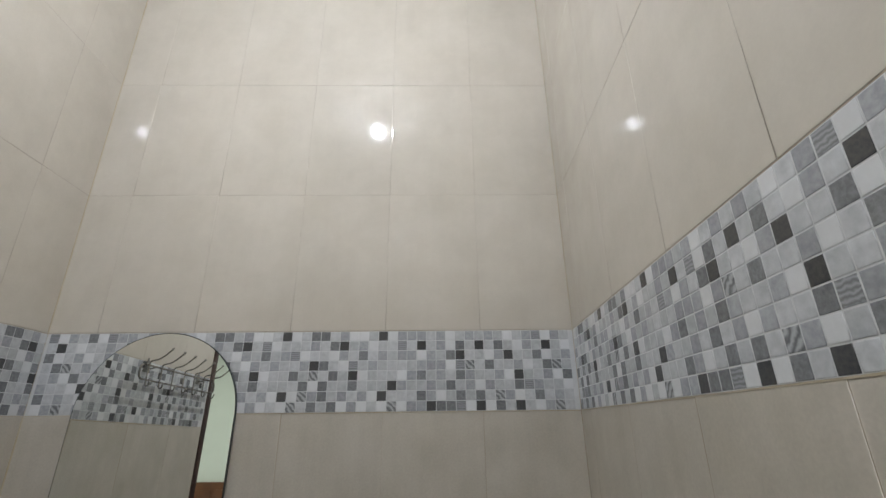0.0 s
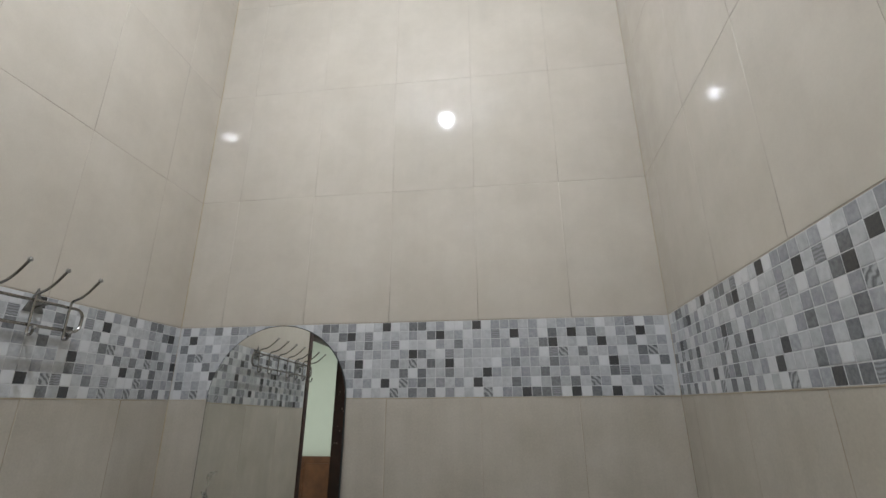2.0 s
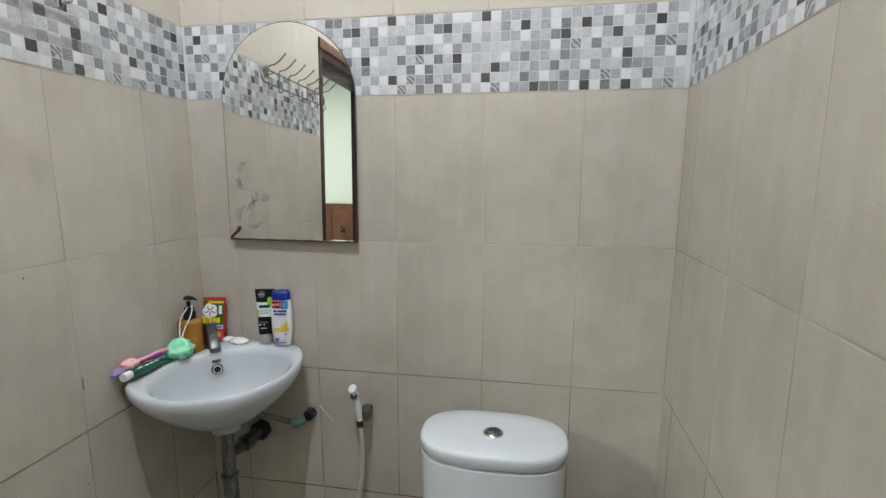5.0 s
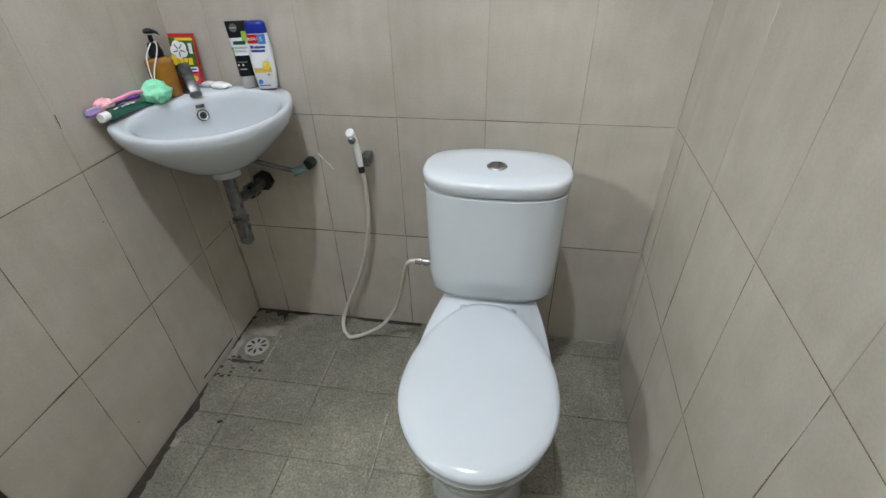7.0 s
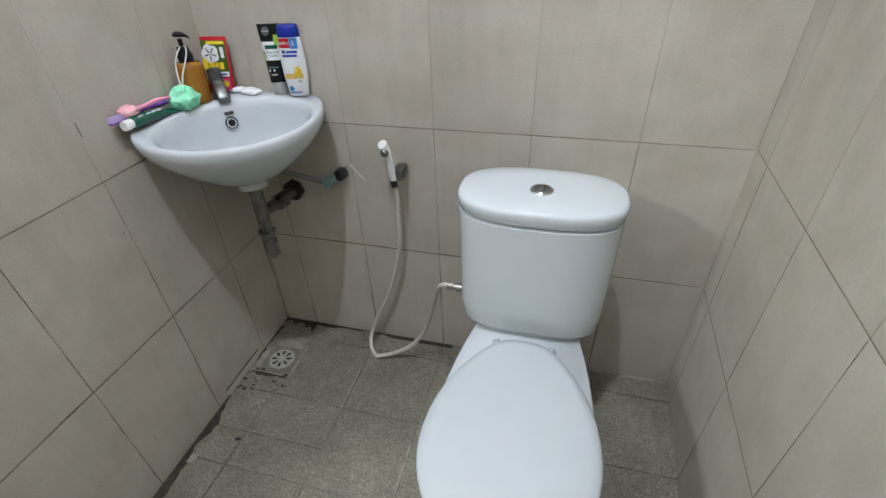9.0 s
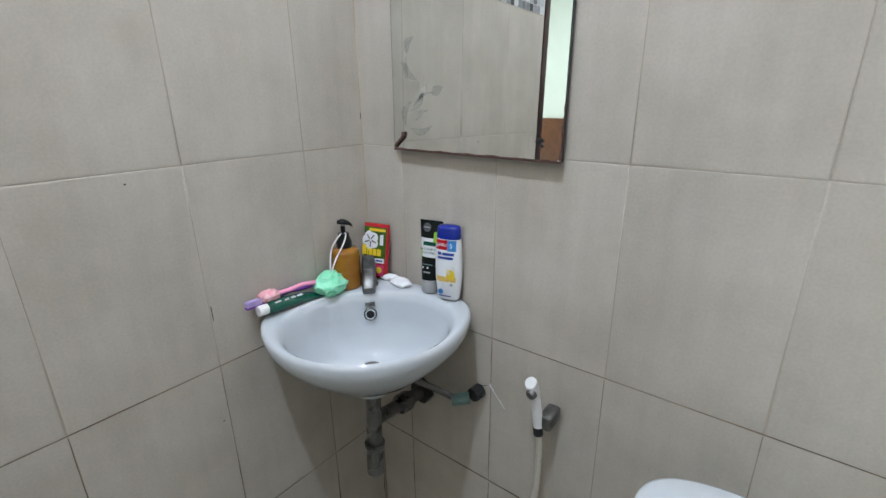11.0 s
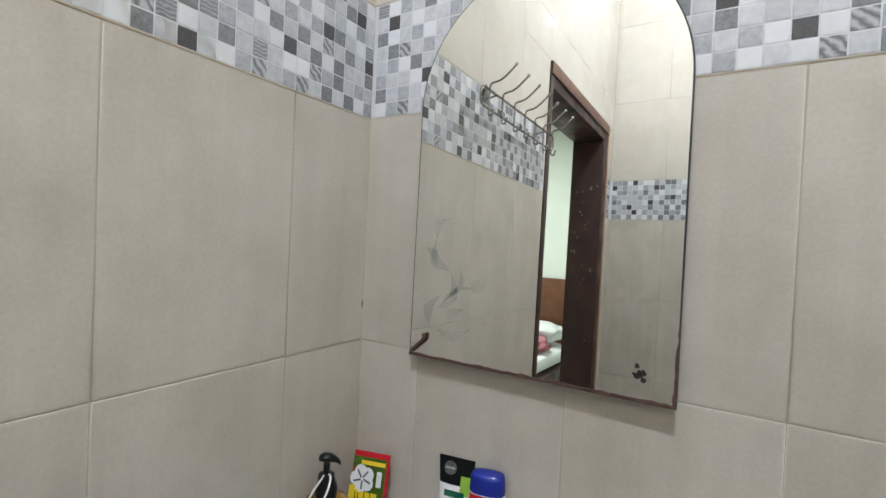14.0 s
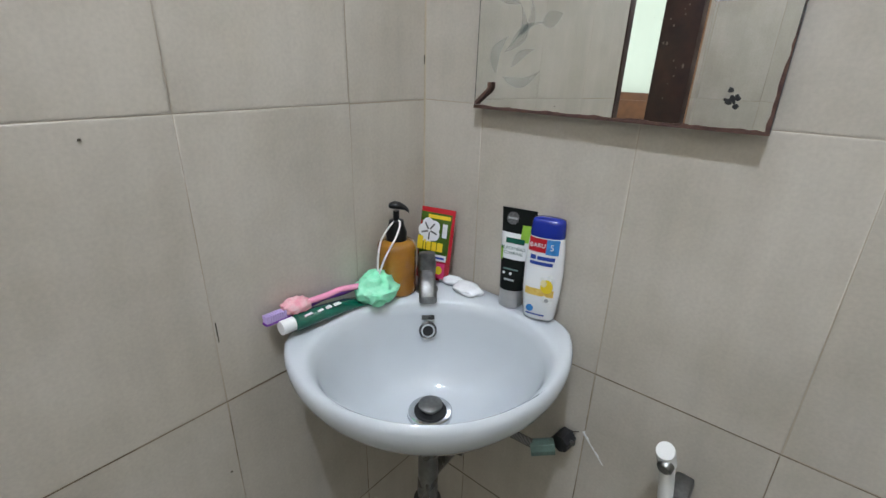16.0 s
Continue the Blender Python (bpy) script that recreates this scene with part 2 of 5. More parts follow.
def add_loft(bm, rings, cap0=True, cap1=True, closed=True):
    """Joins rings of equally many points into a skin."""
    vr = [[bm.verts.new(p) for p in r] for r in rings]
    n = len(vr[0])
    for a, b in zip(vr, vr[1:]):
        for i in range(n if closed else n - 1):
            j = (i + 1) % n
            bm.faces.new((a[i], a[j], b[j], b[i]))
    if cap0:
        bm.faces.new(vr[0][::-1])
    if cap1:
        bm.faces.new(vr[-1])
    return bm


def loft(rings, **k):
    return add_loft(bmesh.new(), rings, **k)


def spun(profile, n=24, m=None, cap0=True, cap1=True, bm=None):
    """A turned shape: profile of (radius, height) about local z."""
    m = m or Matrix()
    rings = [[m @ Vector((r * math.cos(2 * math.pi * i / n), r * math.sin(2 * math.pi * i / n), z)) for i in range(n)]
             for r, z in profile]
    return add_loft(bm or bmesh.new(), rings, cap0=cap0, cap1=cap1)


def smooth_path(points, steps=6):
    """Catmull-Rom through the points."""
    ps = [Vector(p) for p in points]
    ps = [2 * ps[0] - ps[1]] + ps + [2 * ps[-1] - ps[-2]]
    out = []
    for i in range(1, len(ps) - 2):
        p0, p1, p2, p3 = ps[i - 1:i + 3]
        for k in range(steps):
            t = k / steps
            out.append(0.5 * ((2 * p1) + (p2 - p0) * t + (2 * p0 - 5 * p1 + 4 * p2 - p3) * t * t
                              + (3 * p1 - p0 - 3 * p2 + p3) * t ** 3))
    out.append(ps[-2])
    return out


def tube(points, r, n=10, steps=6, bm=None, radii=None):
    bm = bm or bmesh.new()
    path = smooth_path(points, steps) if steps else [Vector(p) for p in points]
    rings = []
    side = None
    for i, p in enumerate(path):
        d = (path[min(i + 1, len(path) - 1)] - path[max(i - 1, 0)]).normalized()
        if side is None:
            side = d.orthogonal().normalized()
        side = (side - d * side.dot(d)).normalized()
        up = d.cross(side)
        rr = r if radii is None else radii[0] + (radii[1] - radii[0]) * i / (len(path) - 1)
        rings.append([p + (side * math.cos(2 * math.pi * k / n) + up * math.sin(2 * math.pi * k / n)) * rr
                      for k in range(n)])
    return add_loft(bm, rings)


def prism(outline, depth, m=None, bevel=0.0):
    """An upright plate: outline of (x, z), thick along y from 0 to depth."""
    m = m or Matrix()
    bm = bmesh.new()
    add_loft(bm, [[m @ Vector((x, 0, z)) for x, z in outline], [m @ Vector((x, depth, z)) for x, z in outline]])
    if bevel:
        bmesh.ops.bevel(bm, geom=[e for e in bm.edges], offset=bevel, segments=2, affect="EDGES")
    return bm


def superellipse(cx, cy, a, b, z, n=40, p=2.0):
    out = []
    for i in range(n):
        t = 2 * math.pi * i / n
        c, s = math.cos(t), math.sin(t)
        out.append(Vector((cx + a * math.copysign(abs(c) ** (2 / p), c), cy + b * math.copysign(abs(s) ** (2 / p), s), z)))
    return out


# ---- structure ----
def wall_slab(name, boxes, material, label):
    bm = bmesh.new()
    for lo, hi in boxes:
        add_box(bm, lo, hi)
    return tagged(new(name, mesh_of(bm, name, material)), label, "wall", kind="structure")


G = 0.0005     # depth of the joints behind the tile faces
wall_back = wall_slab("wall_back", [((-WT, G, 0), (W + WT, G + WT, H))], GROUT, "cream ceramic tiled bathroom wall with grey mosaic border")
wall_left = wall_slab("wall_left", [((-WT, DOOR0, 0), (-G, G, H)), ((-WT, DOOR1, DOORH), (-G, DOOR0, H)),
                                    ((-WT, -D - G, 0), (-G, DOOR1, H))], GROUT, "cream tiled bathroom wall with the doorway to the bedroom")
wall_right = wall_slab("wall_right", [((W + G, -D - WT, 0), (W + G + 0.25, G, H))], GROUT, "glossy cream tiled bathroom wall with mosaic border")
skew = Matrix.Translation((W, 0, 0)) @ Matrix.Rotation(-math.atan(SKEW), 4, "Z") @ Matrix.Translation((-W, 0, 0))
wall_right.data.transform(skew)
wall_front = wall_slab("wall_front", [((-WT, -D - G - WT, 0), (W + G, -D - G, H))], GROUT, "cream tiled bathroom wall opposite the mirror")
floor = wall_slab("floor", [((-WT, -D - WT, -0.12), (W + WT, WT, -0.004))], FLOOR_GROUT, "grey speckled tiled bathroom floor, dirty along the edges")
tagged(floor, category="floor")
ceiling = wall_slab("ceiling", [((-WT, -D - WT, H), (W + WT, WT + G, H + 0.1))], PLASTER, "white painted bathroom ceiling")
tagged(ceiling, category="ceiling")

# bedroom shell
wall_bedroom = wall_slab("wall_bedroom", [((BEDX - 0.1, BEDY1 - 0.1, 0), (-WT, BEDY1, 2.9)),
                                          ((BEDX - 0.1, BEDY1, 0), (BEDX, BEDY0, 2.9)),
                                          ((BEDX - 0.1, BEDY0, 0), (-WT, BEDY0 + 0.1, 2.9)),
                                          ((-WT - 0.004, BEDY1, 0), (-WT + 0.05, -D - WT, 2.9)),
                                          ((-WT - 0.004, WT + G, 0), (-WT + 0.05, BEDY0, 2.9))],
                         BED_WALL, "pale green-white painted bedroom walls")
floor_bedroom = wall_slab("floor_bedroom", [((BEDX - 0.1, BEDY1 - 0.1, -0.12), (-WT - 0.002, BEDY0 + 0.1, 0.02))], BED_FLOOR, "plain bedroom floor beyond the doorway")
ceiling_bedroom = wall_slab("ceiling_bedroom", [((BEDX - 0.1, BEDY1 - 0.1, 2.9), (-WT + 0.05, BEDY0 + 0.1, 3.0))], PLASTER, "white bedroom ceiling")

# ---- mirror ----
MX0, MX1, MZ0, MZS = 0.119, 0.518, 1.197, 1.601      # edges, foot and spring line of the arch
MY = -0.008                                         # face of the glass


def arch(inset=0.0, n=32):
    r = (MX1 - MX0) / 2 - inset
    cx = (MX0 + MX1) / 2
    pts = [(cx - r, MZ0 + inset), (cx + r, MZ0 + inset)]
    pts += [(cx + r * math.cos(math.pi * i / n), MZS + r * math.sin(math.pi * i / n)) for i in range(n + 1)]
    return pts


def build_mirror():
    m = thing("wall_mirror", "arched frameless wall mirror with rusty lower edge and etched flower", "mirror")
    o, i = arch(), arch(0.0022)
    part("backing", loft([[Vector((x, -0.001, z)) for x, z in o], [Vector((x, MY + 0.0012, z)) for x, z in o]]),
         MIRROR_EDGE, m, "dark ground edge of the glass", smooth=False)
    part("glass", loft([[Vector((x, MY + 0.0012, z)) for x, z in i], [Vector((x, MY, z)) for x, z in i]], cap0=False),
         MIRROR, m, "silvered mirror glass", smooth=False)
    rng = random.Random(5)
    # rust that has eaten into the foot of the glass
    n = 60
    top = [(MX0 + (MX1 - MX0) * k / n, MZ0 + 0.0022 + 0.0010 * rng.random() * (1 + math.sin(k * 0.7))) for k in range(n + 1)]
    outline = [(MX0, MZ0 - 0.002)] + [(MX1, MZ0 - 0.002)] + top[::-1]
    part("rust_edge", prism(outline, 0.0008, Matrix.Translation((0, MY - 0.0009, 0))), RUST, m, "brown rust along the foot", smooth=False)
    tl = [(MX1 - 0.0005, MZ0 + 0.14), (MX1 - 0.0005, MZ0)] + [(MX1 - 0.006 + 0.004 * k / 14 + 0.002 * rng.random(), MZ0 + 0.14 * k / 14) for k in range(15)]
    part("rust_side", prism(tl, 0.0008, Matrix.Translation((0, MY - 0.0010, 0))), RUST, m, smooth=False)
    # rusted clip, slanting up from the corner
    part("rusty_clip", tube([(MX0 + 0.006, MY - 0.003, MZ0 + 0.006), (MX0 + 0.018, MY - 0.004, MZ0 + 0.017),
                             (MX0 + 0.030, MY - 0.005, MZ0 + 0.028), (MX0 + 0.031, MY - 0.005, MZ0 + 0.038)], 0.0032), RUST, m, "rusted metal mirror clip")
    bm = bmesh.new()
    for k in range(11):
        a, rr = rng.random() * 6.28, 0.001 + 0.008 * rng.random()
        cx, cz, s = MX1 - 0.043 + rr * math.cos(a), MZ0 + 0.034 + 1.1 * rr * math.sin(a), 0.0015 + 0.0035 * rng.random()
        pts = [Vector((cx + s * (0.7 + 0.5 * rng.random()) * math.cos(t * 0.698), 0, cz + s * (0.7 + 0.5 * rng.random()) * math.sin(t * 0.698))) for t in range(9)]
        add_loft(bm, [[p + Vector((0, MY - 0.0006 - 0.00005 * k, 0)) for p in pts], [p + Vector((0, MY - 0.0013 - 0.00005 * k, 0)) for p in pts]])
    part("flaked_spot", bm, BLACK_RUBBER, m, "black flaked silvering spot", smooth=False)

    # etched flower sprig
    def leaf(x0, z0, x1, z1, wide, bend):
        out = []
        d = Vector((x1 - x0, z1 - z0))
        nrm = Vector((-d.y, d.x)).normalized()
        for k in range(13):
            t = k / 12
            out.append(Vector((x0, z0)) + d * t + nrm * (bend * math.sin(math.pi * t) + wide * math.sin(math.pi * t ** 0.8)))
        for k in range(11, 0, -1):
            t = k / 12
            out.append(Vector((x0, z0)) + d * t + nrm * (bend * math.sin(math.pi * t) - wide * math.sin(math.pi * t ** 0.8)))
        return [(p.x, p.y) for p in out]
    bx, bz = MX0 + 0.02, MZ0 + 0.05
    for k, (x0, z0, x1, z1, wd, bd) in enumerate([
            (0.030, 0.030, 0.052, 0.092, 0.0075, -0.020), (0.052, 0.092, 0.022, 0.142, 0.0095, 0.018), (0.022, 0.142, 0.046, 0.176, 0.0080, 0.010),
            (0.006, 0.128, 0.024, 0.098, 0.0070, 0.006), (0.036, 0.034, 0.098, 0.068, 0.0035, 0.012), (0.088, 0.066, 0.118, 0.078, 0.0100, 0.0),
            (0.016, 0.000, 0.036, 0.052, 0.0085, 0.012), (0.030, -0.004, 0.092, 0.006, 0.0070, -0.012), (0.052, 0.050, 0.068, 0.100, 0.0050, -0.012),
            (0.044, 0.010, 0.080, 0.034, 0.0060, 0.006)]):
        part("etched_leaf", prism(leaf(bx + x0, bz + z0, bx + x1, bz + z1, wd, bd), 0.00025,
                                  Matrix.Translation((0, MY - 0.0006 - 0.0001 * k, 0))), ETCH, m, smooth=False)
    m.matrix_basis = (Matrix.Translation((MX0, -0.0070, MZ0)) @ Matrix.Rotation(radians(-0.5), 4, "Z") @ Matrix.Rotation(radians(-0.95), 4, "X")
                      @ Matrix.Translation((-MX0, 0, -MZ0)))
    return m


build_mirror()


# ---- toilet ----
TX = 0.9215


def build_toilet():
    t = thing("toilet", "white close-coupled toilet with closed lid standing on the floor", "toilet")

    def egg(y0, y1, half, back, z, n=48, yc=-0.60):
        out = []
        for i in range(n):
            a = 2 * math.pi * i / n
            c, s = math.cos(a), math.sin(a)
            if s <= 0:
                out.append(Vector((TX + half * c, yc + (yc - y1) * s, z)))
            else:
                y = yc + (y0 - yc) * abs(s) ** 0.9
                w = half + (back - half) * (abs(s) ** 1.7)
                out.append(Vector((TX + w * math.copysign(abs(c) ** 0.62, c), y, z)))
        return out
    # pedestal and bowl
    rings = [egg(-0.12, -0.675, 0.148, 0.12, 0.0, yc=-0.46), egg(-0.12, -0.69, 0.150, 0.11, 0.02, yc=-0.46),
             egg(-0.12, -0.68, 0.142, 0.12, 0.10, yc=-0.48), egg(-0.12, -0.715, 0.142, 0.11, 0.20, yc=-0.50),
             egg(-0.10, -0.75, 0.152, 0.125, 0.29, yc=-0.55), egg(-0.09, -0.785, 0.163, 0.13, 0.36, yc=-0.59),
             egg(-0.09, -0.795, 0.167, 0.13, 0.392, yc=-0.595), egg(-0.09, -0.788, 0.160, 0.125, 0.399, yc=-0.595)]
    part("bowl", loft(rings), CERAMIC, t, "white ceramic bowl and pedestal", sharp=60)
    # seat ring and lid
    part("seat_ring", loft([egg(-0.34, -0.795, 0.164, 0.108, 0.400), egg(-0.34, -0.799, 0.168, 0.11, 0.404),
                            egg(-0.34, -0.799, 0.168, 0.11, 0.413), egg(-0.34, -0.795, 0.164, 0.108, 0.416)]), SEAT_PLASTIC, t)
    lid = part("seat_lid", loft([egg(-0.335, -0.797, 0.167, 0.107, 0.417), egg(-0.333, -0.803, 0.171, 0.110, 0.421),
                                 egg(-0.333, -0.803, 0.171, 0.110, 0.430), egg(-0.337, -0.797, 0.166, 0.107, 0.437),
                                 egg(-0.352, -0.777, 0.148, 0.094, 0.4405), egg(-0.42, -0.70, 0.09, 0.05, 0.4425)]), SEAT_PLASTIC, t,
               "closed white plastic lid", sharp=70)
    part("brand_mark", box((TX - 0.012, -0.367, 0.4385), (TX + 0.010, -0.363, 0.4400)), DULL_CHROME, lid, smooth=False)
    for s in (-1, 1):
        part("hinge", tube([(TX + s * 0.065, -0.328, 0.405), (TX + s * 0.065, -0.330, 0.410), (TX + s * 0.065, -0.342, 0.414)], 0.009), SEAT_PLASTIC, t)

    # cistern
    def tank(z, hw, y0, y1, p=4.0):
        return superellipse(TX, (y0 + y1) / 2, hw, (y0 - y1) / 2, z, 48, p)
    part("cistern", loft([tank(0.402, 0.138, -0.14, -0.27, 3.4), tank(0.408, 0.154, -0.125, -0.288, 3.6), tank(0.43, 0.165, -0.118, -0.298, 3.8),
                          tank(0.48, 0.1695, -0.115, -0.304, 3.6), tank(0.60, 0.173, -0.112, -0.309, 3.0), tank(0.7275, 0.175, -0.11, -0.316, 2.8),
                          tank(0.729, 0.169, -0.115, -0.310, 2.8)]), CERAMIC, t, "white ceramic cistern", sharp=60)
    # added black core, no rubber seal: paints the shade line under the lid
    part("cistern_shadow_gap", loft([tank(0.7285, 0.160, -0.12, -0.302, 2.5), tank(0.737, 0.160, -0.12, -0.302, 2.5)]), BLACK_RUBBER, t)
    lid2 = part("cistern_lid", loft([tank(0.734, 0.172, -0.111, -0.313, 2.8), tank(0.736, 0.175, -0.108, -0.316, 2.8), tank(0.759, 0.178, -0.107, -0.319, 2.75),
                                     tank(0.7655, 0.176, -0.110, -0.317, 2.7), tank(0.7690, 0.170, -0.117, -0.310, 2.7), tank(0.7705, 0.12, -0.15, -0.27, 2.3)]), CERAMIC, t,
                "rounded white ceramic cistern lid", sharp=70)
    bx = Matrix.Translation((TX, -0.222, 0.7695))
    part("button_ring", spun([(0.0245, -0.002), (0.0245, 0.003), (0.022, 0.005), (0.019, 0.0035)], 28, bx), CHROME, lid2, "chrome flush button ring")
    part("flush_button", spun([(0.0185, 0.0), (0.0185, 0.0050), (0.017, 0.0065), (0.005, 0.0072)], 28, bx), DULL_CHROME, lid2, "brushed flush button")
    part("button_split", box((TX + 0.004, -0.236, 0.7760), (TX + 0.0055, -0.208, 0.7771)), BLACK_RUBBER, lid2, smooth=False)
    # inlet with its nut
    im = Matrix.Translation((TX - 0.150, -0.20, 0.452)) @ Matrix.Rotation(radians(-90), 4, "Y")
    inlet = part("inlet", spun([(0.008, 0.0), (0.008, 0.03), (0.0115, 0.03), (0.0115, 0.045), (0.007, 0.045), (0.007, 0.055)], 12, im), CHROME, t, "chrome inlet nut")
    part("valve_tail", tube([(TX - 0.166, -0.202, 0.452), (TX - 0.166, -0.203, 0.425)], 0.008), BLACK_RUBBER, inlet)
    return t


build_toilet()

# ---- corner basin ----
RIM = 0.880
SQ = math.sqrt(0.5)


def corner(u, v, z):
    """From the diagonal's coordinates (u out of the corner, v across) to the room."""
    z -= 0.024 * max(0.0, min(1.0, (u - 0.19) / 0.24))      # the rim falls a little to the front
    return Vector(((u + v) * SQ, -(u - v) * SQ, z))


def basin_r(a, k=1.0):
    """Radius of the basin's outline about (0.2, 0) at angle a."""
    c, s = math.cos(a), abs(math.sin(a))
    r = []
    if s > c:
        r.append(0.190 / (s - c))
    if s > 1e-6:
        r.append(0.222 / s)
    # front ellipse
    au, av, u0 = 0.199, 0.222, 0.232 - 0.2
    A = (c / au) ** 2 + (s / av) ** 2
    B = -2 * c * u0 / au ** 2
    C = (u0 / au) ** 2 - 1
    q = (-B + math.sqrt(B * B - 4 * A * C)) / (2 * A)
    if q * c + 0.2 > 0.232:
        r.append(q)
    return min(r) * k


def build_basin():
    b = thing("corner_basin", "white ceramic corner wash basin mounted on both walls", "wash basin")
    n = 72
    raw = [basin_r(2 * math.pi * i / n) for i in range(n)]
    rad = [sum(raw[(i + j) % n] for j in (-1, 0, 1)) / 3 for i in range(n)]

    def outer(k, z, u0=0.2, wallkeep=0.0):
        out = []
        for i in range(n):
            a = 2 * math.pi * i / n
            r = rad[i] * k
            u, v = u0 + r * math.cos(a), r * math.sin(a)
            v = max(-(u - 0.006), min(u - 0.006, v)) if u > 0.01 else 0
            out.append(corner(u, v, z))
        return out

    def inner(k, z, u0):
        return [corner(u0 + 0.003 + 0.130 * k * math.cos(2 * math.pi * i / n), 0.175 * k * math.sin(2 * math.pi * i / n), z) for i in range(n)]
    rings = [outer(0.22, RIM - 0.158, 0.236), outer(0.38, RIM - 0.150, 0.233), outer(0.56, RIM - 0.126, 0.224), outer(0.735, RIM - 0.095, 0.213),
             outer(0.875, RIM - 0.066, 0.206), outer(0.957, RIM - 0.043, 0.202), outer(0.993, RIM - 0.026), outer(1.0, RIM - 0.010), outer(0.988, RIM - 0.002),
             outer(0.965, RIM + 0.0005), inner(1.05, RIM + 0.0003, 0.284), inner(1.0, RIM - 0.005, 0.284), inner(0.955, RIM - 0.022, 0.283),
             inner(0.89, RIM - 0.060, 0.279), inner(0.78, RIM - 0.095, 0.273), inner(0.60, RIM - 0.128, 0.266), inner(0.38, RIM - 0.143, 0.258),
             inner(0.20, RIM - 0.148, 0.250)]
    part("bowl", loft(rings), CERAMIC, b, "glossy white ceramic bowl", sharp=75)
    # overflow on the back slope
    om = look(corner(0.1675, 0, RIM - 0.050), corner(0.40, 0, RIM + 0.02)) @ Matrix.Rotation(math.pi, 4, "Y")
    ov = part("overflow", spun([(0.0155, 0.0), (0.0155, 0.004), (0.0135, 0.006), (0.0115, 0.0045)], 24, om), GREY_PIPE, b, "chrome overflow ring")
    part("overflow_sleeve", spun([(0.0118, 0.003), (0.0118, 0.0056)], 20, om), CERAMIC, ov)
    # no real opening: a solid black disc paints its inner shade
    part("overflow_hole", spun([(0.0092, 0.003), (0.0092, 0.0062)], 20, om), HOLE_SHADE, ov, "black disc painting the shade inside the overflow hole")
    # drain
    dm = Matrix.Translation(corner(0.258, 0, RIM - 0.1425))
    dr = part("drain", spun([(0.036, 0.0), (0.036, 0.003), (0.032, 0.0045), (0.024, 0.002)], 28, dm), CHROME, b, "chrome drain flange")
    # solid black disc paints the shade between flange and plug
    part("drain_gap", spun([(0.0265, 0.0005), (0.0265, 0.0047)], 24, dm), HOLE_SHADE, dr)
    part("plug", spun([(0.012, 0.004), (0.012, 0.013), (0.0195, 0.014), (0.0195, 0.017), (0.015, 0.0195), (0.004, 0.0205)], 28, dm), DULL_CHROME, dr, "domed chrome pop-up plug")
    part("printed_mark", box((-0.011, -0.004, 0.0), (0.011, 0.004, 0.0006), 0, om @ pose(0, 0.024, 0.0045, 0, 0, 0)), GREY_PIPE, b, smooth=False)
    return b


build_basin()

# ---- ceiling lamp ----
BULB = mat("lit_bulb", (1, 1, 1), 0.5, emit=(0.872, 0.935, 1.04, BULB_WATTS))


def build_lamp():
    l = thing("ceiling_lamp", "lit round white bulb in a ceiling socket", "lamp")
    m = Matrix.Translation((0.68, -1.05, H - 0.025))
    part("socket", spun([(0.045, 0.025), (0.045, -0.006), (0.040, -0.010), (0.024, -0.013), (0.022, -0.030), (0.026, -0.050), (0.0310, -0.066), (0.0310, -0.0705), (0.028, -0.0712)], 28, m), PLASTER, l, "white socket and bulb body")
    part("dome", spun([(0.0295, -0.0715), (0.030, -0.0745), (0.028, -0.0845), (0.023, -0.0915), (0.0148, -0.0975), (0.0074, -0.0998), (0.0025, -0.1003)], 24, m),
         BULB, l, "glowing round dome")


build_lamp()

# cornice along the top of the walls
for nm, lo, hi in (("trim_back", (0, -0.035, H - 0.03), (W, -0.001, H)), ("trim_left", (0.001, -D, H - 0.03), (0.035, -0.035, H)),
                   ("trim_right", (W - 0.035, -D, H - 0.03), (W - 0.001, -0.035, H)), ("trim_front", (0.035, -D + 0.001, H - 0.03), (W - 0.035, -D + 0.035, H))):
    bm = box(lo, hi, 0.006)
    if nm == "trim_right":
        bm.transform(skew)
    tagged(new(nm, mesh_of(bm, nm, PLASTER)), "white plaster cornice strip", "trim", kind="structure")


